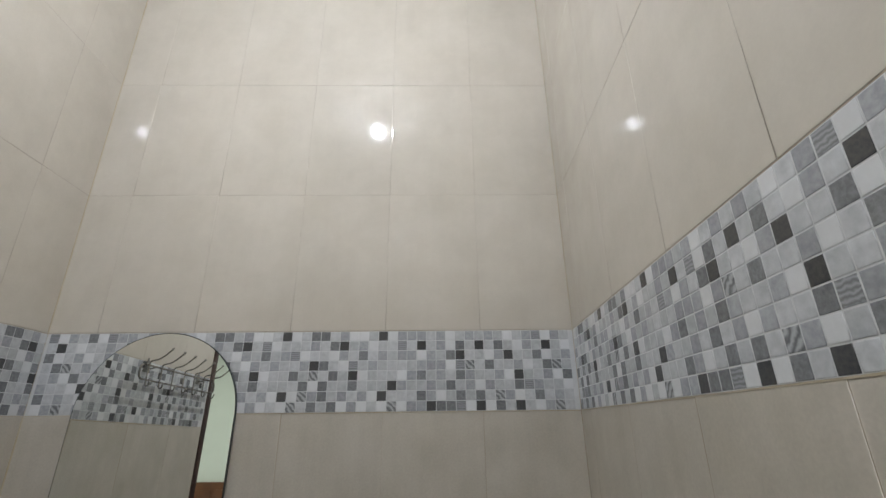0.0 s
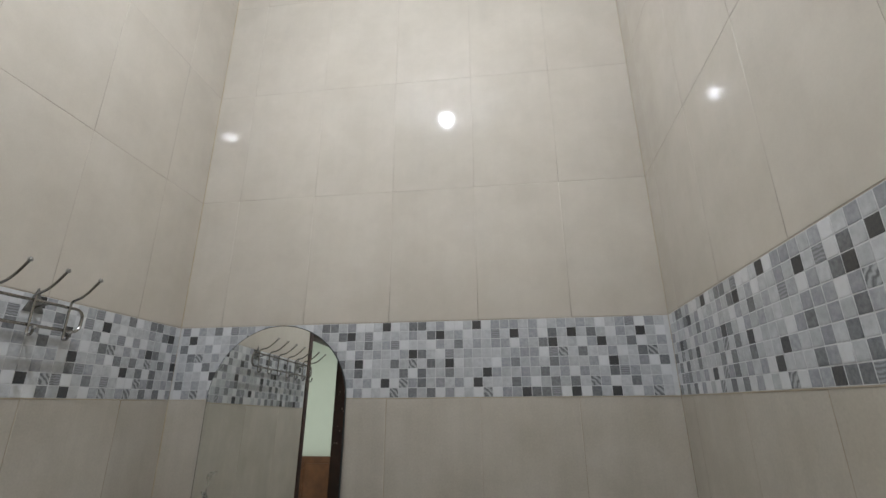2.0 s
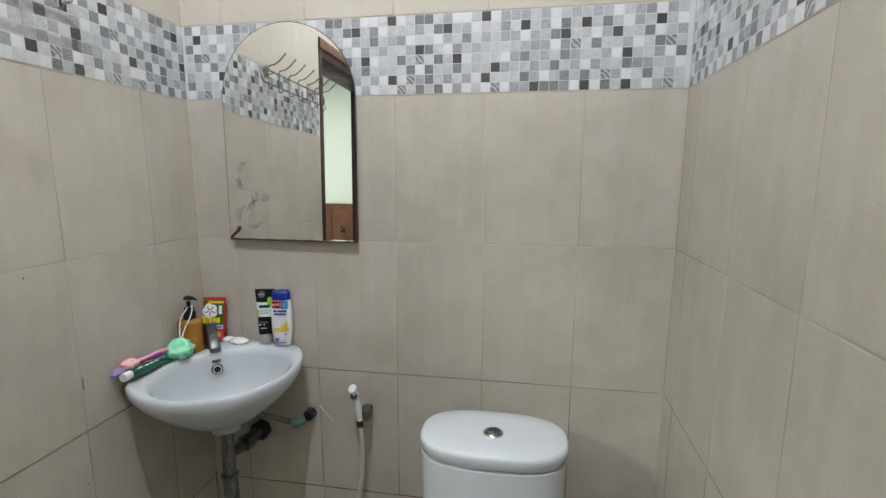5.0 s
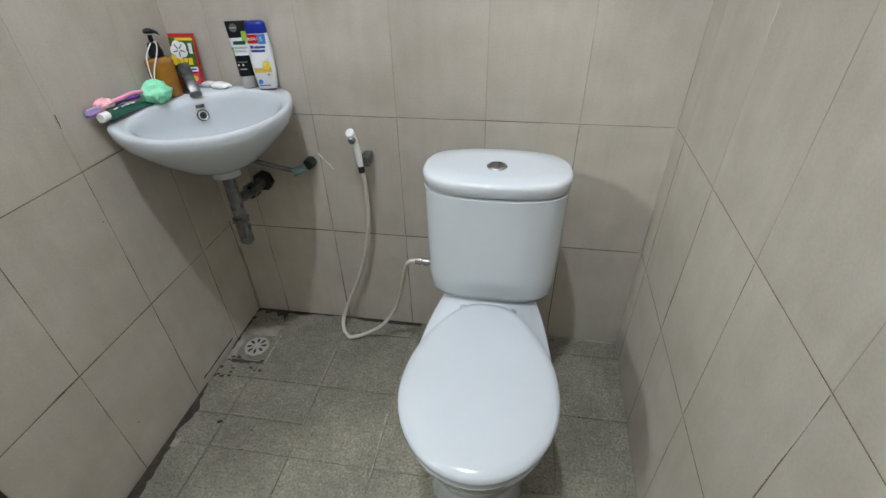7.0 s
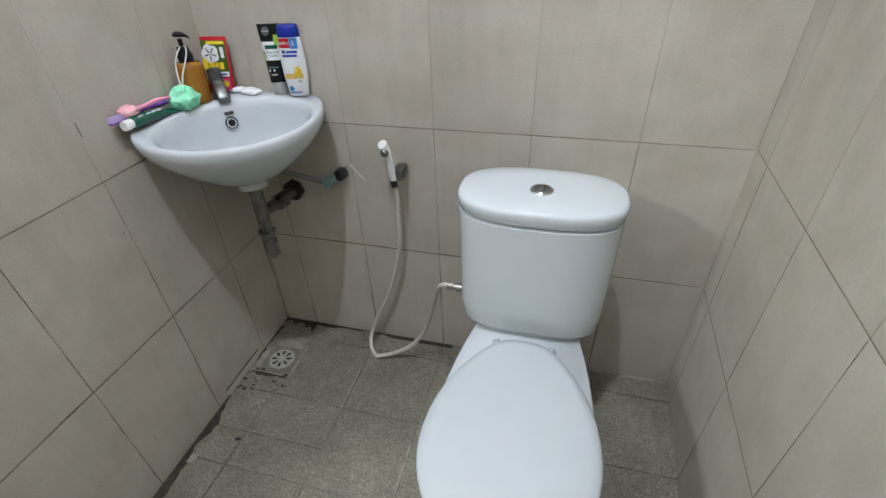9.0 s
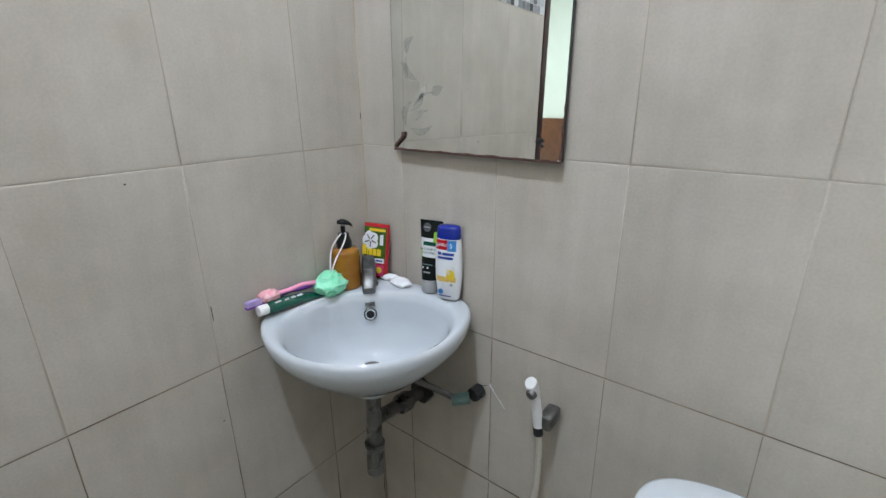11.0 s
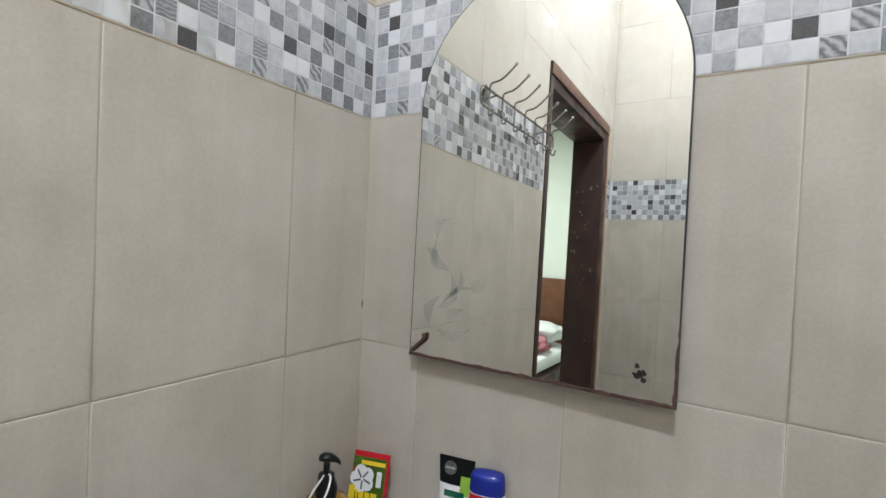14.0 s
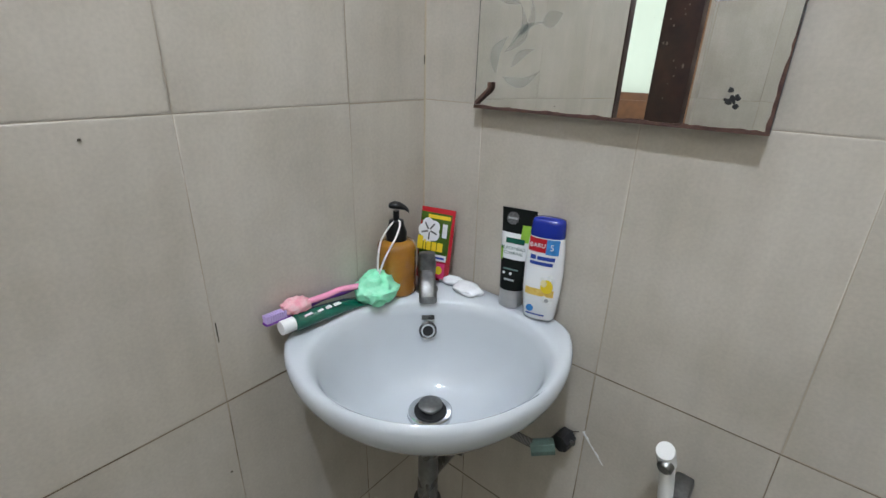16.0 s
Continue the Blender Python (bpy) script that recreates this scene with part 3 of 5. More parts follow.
# ---- doorway ----
def build_door_frame():
    d = tagged(new("door_1"), "dark brown wooden door frame, open doorway to the bedroom", "door frame", kind="structure")
    x0, x1 = -WT - 0.02, 0.004
    part("jamb", box((x0, DOOR0 - 0.035, 0), (x1, DOOR0 - 0.001, DOORH - 0.001), 0.002), DOOR_WOOD, d)
    part("jamb", box((x0, DOOR1 + 0.001, 0), (x1, DOOR1 + 0.070, DOORH - 0.001), 0.002), DOOR_WOOD, d, "dark jamb with pale wear marks")
    part("head", box((x0, DOOR1 + 0.071, DOORH - 0.085), (x1 - 0.001, DOOR0 - 0.036, DOORH - 0.001), 0.002), DOOR_WOOD, d)
    part("casing", box((x1 + 0.0005, DOOR1 + 0.002, DOORH - 0.045), (x1 + 0.006, DOOR0 - 0.002, DOORH - 0.002), 0.001), DOOR_CASING, d, "worn lighter brown casing")
    part("casing", box((x1 + 0.0005, DOOR1 - 0.012, 0), (x1 + 0.005, DOOR1 + 0.006, DOORH - 0.003), 0.001), DOOR_EDGE, d, "pale brown casing edge")
    rng = random.Random(8)
    for k in range(26):
        s = 0.002 + 0.005 * rng.random() ** 2
        x, z = rng.uniform(-0.13, -0.01), rng.uniform(0.9, 1.75)
        pts = [Vector((x + s * (0.6 + 0.6 * rng.random()) * math.cos(a * 0.9), 0, z + 1.6 * s * (0.6 + 0.6 * rng.random()) * math.sin(a * 0.9))) for a in range(7)]
        bm = loft([[p + Vector((0, DOOR1 + 0.0702, 0)) for p in pts], [p + Vector((0, DOOR1 + 0.0710 + 0.00004 * k, 0)) for p in pts]])
        part("wear_mark", bm, SPECK, d, smooth=False)


DOOR_EDGE = mat("pale_casing", (0.40, 0.24, 0.13), 0.5, color2=(0.28, 0.15, 0.08), scale=18)
SPECK = mat("pale_wear", (0.22, 0.16, 0.14), 0.7, var=0.4, scale=200)
build_door_frame()


# ---- bedroom seen in the mirror ----
def pillowy(cx, cy, cz, a, b, c, seed, p=3.0, rough=0.18):
    bm = bmesh.new()
    bmesh.ops.create_icosphere(bm, subdivisions=4, radius=1)
    for v in bm.verts:
        q = v.co.copy()
        s = [math.copysign(abs(k) ** (2 / p), k) for k in q]
        nz = noise.noise(q * 2.2 + Vector((seed, 0, 0))) * rough + noise.noise(q * 6 + Vector((0, seed, 0))) * rough * 0.4
        v.co = Vector((cx + a * s[0] * (1 + nz), cy + b * s[1] * (1 + nz), cz + c * s[2] * (1 + nz)))
    return bm


def build_bed():
    b = thing("bed", "bed with brown wooden headboard and white sheets", "bed")
    part("headboard", box((-2.6, BEDY1 + 0.005, 0.02), (-0.75, BEDY1 + 0.06, 1.18), 0.01), HEADBOARD, b, "brown wooden headboard")
    for k in range(3):
        part("headboard_panel", box((-2.55 + k * 0.6, BEDY1 + 0.06, 0.6), (-1.98 + k * 0.6, BEDY1 + 0.072, 1.11), 0.006), HEADBOARD, b)
    part("bed_base", box((-2.58, -4.12, 0.021), (-0.70, -2.02, 0.40), 0.02), DOOR_WOOD, b, "dark wooden bed base")
    part("mattress", pillowy(-1.65, -3.1, 0.475, 0.9, 1.0, 0.075, 2, 6, 0.02), SHEET, b, "white sheeted mattress")


build_bed()
pl = tagged(new("pillow", mesh_of(pillowy(-1.15, -3.75, 0.66, 0.33, 0.22, 0.10, 7), "pillow", SHEET, True)), "crumpled white pillow lying on the bed", "pillow")
bl = tagged(new("blanket", mesh_of(pillowy(-1.1, -3.35, 0.60, 0.30, 0.25, 0.07, 11, 2.4, 0.3), "blanket", PINK_CLOTH, True)), "rumpled dusty pink blanket lying on the bed", "blanket")

# ---- hook rack on the wall ----
def build_rack():
    r = thing("hook_rack", "stainless wire hook rack with seven double hooks on the wall", "hook rack")
    y0, y1, z0, z1, x = -0.362, -0.885, 1.735, 1.783, 0.032
    c = 0.018
    loop = []
    for cy, cz, a0 in ((y0 - c, z1 - c, 0), (y1 + c, z1 - c, 90), (y1 + c, z0 + c, 180), (y0 - c, z0 + c, 270)):
        for k in range(5):
            a = radians(a0 + k * 22.5)
            loop.append((x, cy + c * math.cos(a), cz + c * math.sin(a)))
    part("wire_frame", tube(loop + [loop[0]], 0.0032, 8, 0), STEEL_WIRE, r)
    for k in range(7):
        y = -0.400 - k * 0.0765
        h = part("hook", tube([(0.050, y, 1.728), (0.046, y, 1.716), (0.037, y, 1.718), (0.036, y, 1.74), (0.036, y, 1.783), (0.040, y, 1.795),
                               (0.062, y - 0.004, 1.802), (0.080, y - 0.006, 1.815), (0.100, y - 0.008, 1.835)], 0.0026, 8, 5), STEEL_WIRE, r)
        bm = bmesh.new()
        bmesh.ops.create_uvsphere(bm, u_segments=10, v_segments=8, radius=0.0046, matrix=Matrix.Translation((0.101, y - 0.008, 1.8365)))
        part("hook_tip", bm, CHROME, h, "round polished hook tip")
        bm = bmesh.new()
        bmesh.ops.create_uvsphere(bm, u_segments=10, v_segments=8, radius=0.004, matrix=Matrix.Translation((0.0505, y, 1.7285)))
        part("hook_tip", bm, CHROME, h, "round polished hook tip")
    for y in (-0.445, -0.80):
        bm = loft([[Vector((0.003, y - 0.022, 1.765)), Vector((0.003, y + 0.022, 1.765)), Vector((0.003, y, 1.815))],
                   [Vector((0.0005, y - 0.022, 1.765)), Vector((0.0005, y + 0.022, 1.765)), Vector((0.0005, y, 1.815))]])
        br = part("wall_plate", bm, DULL_CHROME, r, "small triangular wall plate", smooth=False)
        part("stay", tube([(0.002, y, 1.775), (0.02, y, 1.778), (0.033, y, 1.782)], 0.0028, 8, 3), STEEL_WIRE, br)


build_rack()


# ---- plumbing under the basin ----
def build_trap():
    t = thing("basin_waste_pipe", "dull grey waste pipe with bottle trap under the basin", "pipe")
    top, bot = Vector((0.182, -0.184, 0.706)), Vector((0.198, -0.206, 0.478))
    d = bot - top

    def at(k):
        return tuple(top + d * k)
    part("collar", tube([at(-0.10), at(0.085)], 0.037, 24, 0), CERAMIC, t, "white ceramic outlet collar")
    part("rubber_washer", tube([at(0.072), at(0.10)], 0.0225, 16, 0), BLACK_RUBBER, t)
    part("tailpiece", tube([at(0.05), at(0.66)], 0.0175, 16, 0), GREY_PIPE, t)
    part("trap_ring", tube([at(0.64), at(0.68)], 0.0235, 18, 0), GREY_PIPE, t)
    bm = bmesh.new()
    tube([at(0.66), at(0.90), at(0.97)], 0.02, 18, 0, bm)
    tube([at(0.965), at(1.0), at(1.02)], 0.02, 18, 0, bm, radii=(0.0205, 0.008))
    part("trap_cup", bm, GREY_PIPE, t)
    part("branch", tube([at(0.40), (0.168, -0.11, 0.585), (0.172, -0.06, 0.583), (0.176, -0.002, 0.583)], 0.0165, 16, 4), GREY_PIPE, t)
    part("slip_nut", tube([(0.1695, -0.092, 0.584), (0.172, -0.060, 0.583)], 0.0245, 8, 0), GREY_PIPE, t)
    part("wall_collar", tube([(0.175, -0.022, 0.583), (0.176, -0.001, 0.583)], 0.032, 7, 0), BLACK_RUBBER, t, "black rubber wall collar")


build_trap()
TEAL = mat("verdigris_fitting", (0.16, 0.27, 0.25), 0.5, color2=(0.10, 0.16, 0.15), scale=50)
BRAID = striped("braided_hose", (0.20, 0.19, 0.18), (0.09, 0.09, 0.085), 90)


def build_supply():
    s = thing("basin_supply_hose", "grey braided supply hose on a corroded wall valve", "hose")
    part("hose", tube([(0.318, -0.046, 0.640), (0.285, -0.062, 0.655), (0.245, -0.092, 0.682), (0.215, -0.115, 0.702)], 0.0075, 10), BRAID, s)
    part("fitting", tube([(0.338, -0.030, 0.645), (0.305, -0.054, 0.638)], 0.0145, 8, 0), TEAL, s, "green corroded brass fitting")
    part("wall_valve", tube([(0.349, -0.001, 0.655), (0.345, -0.028, 0.653)], 0.017, 7, 0), BLACK_RUBBER, s, "black wall valve")
    part("valve_stem", tube([(0.349, -0.016, 0.658), (0.368, -0.018, 0.660)], 0.004, 8, 0), DULL_CHROME, s)


build_supply()
WHITE_PLASTIC = mat("white_plastic", (0.76, 0.76, 0.74), 0.3, var=0.06, scale=20)
HOSE_WHITE = mat("ivory_hose", (0.62, 0.58, 0.50), 0.4, var=0.15, scale=15)


def build_sprayer():
    s = thing("bidet_sprayer", "white and grey bidet sprayer in its wall holder", "bidet sprayer")
    part("handle", tube([(0.511, -0.058, 0.760), (0.515, -0.055, 0.730), (0.522, -0.050, 0.672)], 0.0105, 14, 5), WHITE_PLASTIC, s, "off-white handle")
    part("spray_head", tube([(0.512, -0.058, 0.750), (0.508, -0.063, 0.772), (0.507, -0.066, 0.777)], 0.0125, 16, 3), WHITE_PLASTIC, s, "white spray head")
    part("trigger", spun([(0.0105, 0.0), (0.0105, 0.008), (0.008, 0.011)], 16, look((0.513, -0.067, 0.757), (0.56, 0.25, 0.84))), DULL_CHROME, s)
    part("holder", box((0.520, -0.054, 0.668), (0.548, -0.001, 0.700), 0.007), DULL_CHROME, s, "grey wall holder")
    part("hose_nut", tube([(0.520, -0.050, 0.676), (0.522, -0.048, 0.650)], 0.010, 8, 0), BLACK_RUBBER, s)
    part("hose", tube([(0.522, -0.048, 0.655), (0.524, -0.044, 0.60), (0.515, -0.038, 0.45), (0.468, -0.034, 0.27), (0.395, -0.034, 0.10), (0.371, -0.045, 0.035),
                       (0.385, -0.085, 0.012), (0.412, -0.113, 0.010)], 0.0068, 10), HOSE_WHITE, s, "ivory plastic hose")


build_sprayer()


def build_inlet_hose():
    s = thing("cistern_hose", "ivory plastic water hose feeding the cistern", "hose")
    part("hose", tube([(0.412, -0.114, 0.0075), (0.46, -0.108, 0.022), (0.535, -0.10, 0.07), (0.590, -0.095, 0.15), (0.628, -0.125, 0.27), (0.660, -0.165, 0.39),
                       (0.685, -0.19, 0.443), (0.717, -0.20, 0.452)], 0.0068, 10), HOSE_WHITE, s)
    part("end_nut", tube([(0.703, -0.198, 0.4515), (0.722, -0.20, 0.452)], 0.0095, 8, 0), CHROME, s, "chrome hose nut")


build_inlet_hose()


def build_floor_drain():
    d = thing("floor_drain", "round off-white floor drain grate set in the floor", "floor drain")
    m = Matrix.Translation((0.090, -0.197, 0.0))
    part("surround", box((0.030, -0.255, -0.003), (0.150, -0.140, 0.0005), 0.001), FLOOR_TILE, d)
    part("grate", spun([(0.043, -0.001), (0.043, 0.004), (0.039, 0.0055), (0.012, 0.0055), (0.0105, 0.0065), (0.003, 0.0068)], 28, m), IVORY, d, "off-white plastic grate")
    for k in range(8):
        a = 2 * math.pi * k / 8 + 0.2
        pts = [Vector((0.016 + 0.018 * t, w * 0.0042 * (0.5 + t), 0)) for t, w in ((0, -1), (0.6, -1), (1, -0.6), (1.08, 0), (1, 0.6), (0.6, 1), (0, 1))]
        mm = m @ Matrix.Rotation(a, 4, "Z")
        # slots are raised black plates that paint the shade of the openings
        part("slot", loft([[mm @ (p + Vector((0, 0, 0.0045))) for p in pts], [mm @ (p + Vector((0, 0, 0.0060))) for p in pts]]), HOLE_SHADE, d, smooth=False)


IVORY = mat("ivory_plastic", (0.40, 0.375, 0.32), 0.45, var=0.25, scale=60)
build_floor_drain()


# ---- basin tap ----
def build_tap():
    t = thing("basin_tap", "stubby worn chrome pillar tap on the basin", "tap")
    u = 0.112
    part("base", spun([(0.021, 0.0), (0.021, 0.004), (0.0175, 0.008)], 20, Matrix.Translation(corner(u, 0, RIM - 0.001))), DULL_CHROME, t)
    part("body", spun([(0.0165, 0.006), (0.0155, 0.030), (0.0165, 0.038), (0.016, 0.044), (0.008, 0.047)], 20, Matrix.Translation(corner(u, 0, RIM - 0.001))), DULL_CHROME, t)
    rings = []
    for uu, z, w, h in ((u, 0.032, 0.013, 0.013), (u + 0.022, 0.028, 0.0145, 0.012), (u + 0.044, 0.016, 0.0155, 0.011), (u + 0.053, 0.006, 0.0150, 0.008)):
        rings.append([corner(uu + h * 0.5 * math.sin(a) * 0.6, w * math.copysign(abs(math.cos(a)) ** 0.6, math.cos(a)), RIM + z + h * math.copysign(abs(math.sin(a)) ** 0.6, math.sin(a)))
                      for a in [2 * math.pi * k / 20 for k in range(20)]])
    part("spout", loft(rings), DULL_CHROME, t)
    rings = []
    for uu, z, w, dd in ((u - 0.002, 0.044, 0.0165, 0.014), (u - 0.004, 0.051, 0.0170, 0.015), (u + 0.001, 0.063, 0.0150, 0.012), (u + 0.007, 0.074, 0.0138, 0.009), (u + 0.009, 0.0765, 0.011, 0.006)):
        rings.append([corner(uu + dd * math.copysign(abs(math.sin(a)) ** 0.6, math.sin(a)), w * math.copysign(abs(math.cos(a)) ** 0.6, math.cos(a)), RIM + z)
                      for a in [2 * math.pi * k / 20 for k in range(20)]])
    part("handle", loft(rings), DULL_CHROME, t, "chrome lever handle")


build_tap()

# ---- toiletries on the basin ----
AMBER = mat("amber_liquid_plastic", (0.50, 0.225, 0.016), 0.10, color2=(0.36, 0.14, 0.010), scale=18, trans=0.35, coat=0.6)
BLACK_PLASTIC = mat("black_plastic", (0.008, 0.008, 0.008), 0.28, spec=0.25)
MINT = mat("mint_net", (0.20, 0.72, 0.40), 0.45, color2=(0.36, 0.80, 0.54), scale=45, bump=0.6, bscale=260)
CORD = mat("white_cord", (0.80, 0.78, 0.74), 0.8, var=0.1, scale=200)
RED = mat("red_film", (0.52, 0.016, 0.028), 0.22, var=0.2, scale=40)
LEAF_GREEN = mat("printed_green", (0.035, 0.085, 0.008), 0.25, color2=(0.08, 0.16, 0.015), scale=40)
YELLOW = mat("printed_yellow", (0.82, 0.62, 0.03), 0.25, var=0.1, scale=30)
PINKRED = mat("printed_pink", (0.70, 0.05, 0.16), 0.25, var=0.1, scale=30)
WHITE_PRINT = mat("white_print", (0.80, 0.81, 0.82), 0.25, var=0.04, scale=30)
BLACK_TUBE = mat("black_tube", (0.006, 0.008, 0.0075), 0.35, var=0.3, scale=30, spec=0.2)
DARK_GREEN = mat("dark_green_tube", (0.006, 0.105, 0.060), 0.16, color2=(0.004, 0.07, 0.045), scale=30, coat=0.4)
LIME = mat("lime_print", (0.30, 0.55, 0.05), 0.3, var=0.2, scale=60)
SILVER_CAP = mat("silver_cap", (0.50, 0.50, 0.50), 0.35, 0.6, var=0.1, scale=40)
BLUE_CAP = mat("blue_cap", (0.008, 0.022, 0.26), 0.2, var=0.1, scale=30)
BLUE_PRINT = mat("blue_print", (0.015, 0.05, 0.32), 0.3, var=0.15, scale=60)
SKY_PRINT = mat("sky_blue_print", (0.05, 0.25, 0.62), 0.3, var=0.3, scale=80)
GOLD_PRINT = mat("gold_print", (0.62, 0.38, 0.05), 0.3, color2=(0.75, 0.55, 0.15), scale=90)
CREAM_PRINT = mat("cream_print", (0.80, 0.72, 0.38), 0.3, var=0.2, scale=90)
PALE_PRINT = mat("pale_grey_print", (0.62, 0.64, 0.63), 0.3, color2=(0.76, 0.77, 0.77), scale=150)
BADGE = mat("charcoal_print", (0.055, 0.058, 0.058), 0.35, color2=(0.14, 0.14, 0.14), scale=400)
GREY_PRINT = mat("grey_print", (0.40, 0.42, 0.42), 0.3, var=0.3, scale=90)
PINK = mat("pink_plastic", (0.86, 0.33, 0.50), 0.25, var=0.08, scale=40)
PURPLE = mat("purple_plastic", (0.23, 0.07, 0.42), 0.25, var=0.1, scale=40)
LAVENDER = mat("lavender_bristles", (0.55, 0.42, 0.74), 0.6, var=0.2, scale=300)
PALE_PINK = mat("pale_pink_cover", (0.86, 0.58, 0.60), 0.25, color2=(0.82, 0.30, 0.36), scale=80)
CLEAR_WRAP = mat("milky_plastic", (0.82, 0.83, 0.84), 0.2, var=0.08, scale=60)


def plate(x0, z0, x1, z1, y, m, n=1, material=None, parent=None, name="print", lean=0.0):
    """A thin printed patch on a face that looks along local -y."""
    pts = [Vector((x0, y, z0)), Vector((x1, y, z0)), Vector((x1 + lean, y, z1)), Vector((x0 + lean, y, z1))]
    bm = loft([[m @ p for p in pts], [m @ (p + Vector((0, -0.0004, 0))) for p in pts]])
    return part(name, bm, material, parent, smooth=False)


def disc(cx, cz, r, y, m, material, parent, name="print", n=20, rx=1.0):
    pts = [Vector((cx + rx * r * math.cos(2 * math.pi * k / n), y, cz + r * math.sin(2 * math.pi * k / n))) for k in range(n)]
    bm = loft([[m @ p for p in pts], [m @ (p + Vector((0, -0.0004, 0))) for p in pts]])
    return part(name, bm, material, parent, smooth=False)


def words(body, x, z, size, y, m, material, parent):
    cu = bpy.data.curves.new("lettering", "FONT")
    cu.body, cu.size, cu.align_x, cu.align_y, cu.extrude = body, size, "CENTER", "CENTER", 0.0001
    cu.materials.append(material)
    ob = new("lettering", cu)
    ob.parent = parent
    ob.matrix_basis = m @ Matrix.Translation((x, y, z)) @ Matrix.Rotation(radians(90), 4, "X")
    return ob


def build_soap():
    s = thing("soap_dispenser", "amber liquid soap bottle with black pump standing on the basin", "soap bottle")
    m = Matrix.Translation((0.042, -0.116, RIM + 0.0005)) @ Matrix.Diagonal((1, 1, 0.875, 1))
    part("bottle", spun([(0.030, 0.0), (0.0335, 0.003), (0.0335, 0.096), (0.0325, 0.103), (0.0285, 0.1085), (0.0175, 0.1115), (0.0155, 0.118)], 28, m), AMBER, s, "amber translucent bottle")
    part("pump_collar", spun([(0.0175, 0.112), (0.0180, 0.128), (0.0165, 0.132), (0.0135, 0.142), (0.0125, 0.150), (0.005, 0.152)], 24, m), BLACK_PLASTIC, s, "black screw collar")
    part("pump_stem", spun([(0.0055, 0.148), (0.0055, 0.170)], 14, m), BLACK_PLASTIC, s)
    a = m @ Matrix.Rotation(radians(38), 4, "Z")
    rings = []
    for x, z, w, h in ((-0.0125, 0.180, 0.004, 0.002), (-0.011, 0.180, 0.0085, 0.005), (-0.003, 0.181, 0.0105, 0.0075), (0.006, 0.180, 0.0095, 0.0070), (0.014, 0.177, 0.0070, 0.0050), (0.020, 0.172, 0.0048, 0.0038), (0.022, 0.168, 0.0035, 0.003)):
        rings.append([a @ Vector((x, w * math.cos(2 * math.pi * k / 14), z + h * math.sin(2 * math.pi * k / 14))) for k in range(14)])
    part("pump_head", loft(rings), BLACK_PLASTIC, s, "black pump spout")


build_soap()


def build_sponge():
    s = thing("bath_puff", "mint green net bath puff hanging by a white cord", "bath puff")
    bm = bmesh.new()
    bmesh.ops.create_icosphere(bm, subdivisions=5, radius=1)
    for v in bm.verts:
        q = v.co.copy()
        ridge = 1 - 2.0 * abs(noise.noise(q * 1.7 + Vector((3, 1, 7))))
        f = 0.90 + 0.24 * ridge + 0.05 * (1 - 2 * abs(noise.noise(q * 4.2 + Vector((1, 8, 2)))))
        a = math.atan2(q.y, q.x)
        f *= 1 + 0.20 * max(0.0, math.cos(1.5 * (a + 0.9))) * (1 - abs(q.z))
        f *= 1.12 if q.z < 0 else 1 - 0.25 * q.z
        v.co = Vector((0.044 + 0.028 * q.x * f, -0.166 + 0.033 * q.y * f, RIM + 0.030 + 0.029 * max(q.z * f, -1.0)))
    part("net", bm, MINT, s, "crumpled mint green net", sharp=60)
    part("cord", tube([(0.045, -0.164, RIM + 0.050), (0.043, -0.160, RIM + 0.080), (0.041, -0.150, RIM + 0.106), (0.046, -0.134, RIM + 0.128), (0.043, -0.118, RIM + 0.132),
                       (0.054, -0.119, RIM + 0.131), (0.061, -0.134, RIM + 0.114), (0.055, -0.155, RIM + 0.080), (0.049, -0.165, RIM + 0.050)], 0.0016, 7), CORD, s, "white cord loop")



build_sponge()


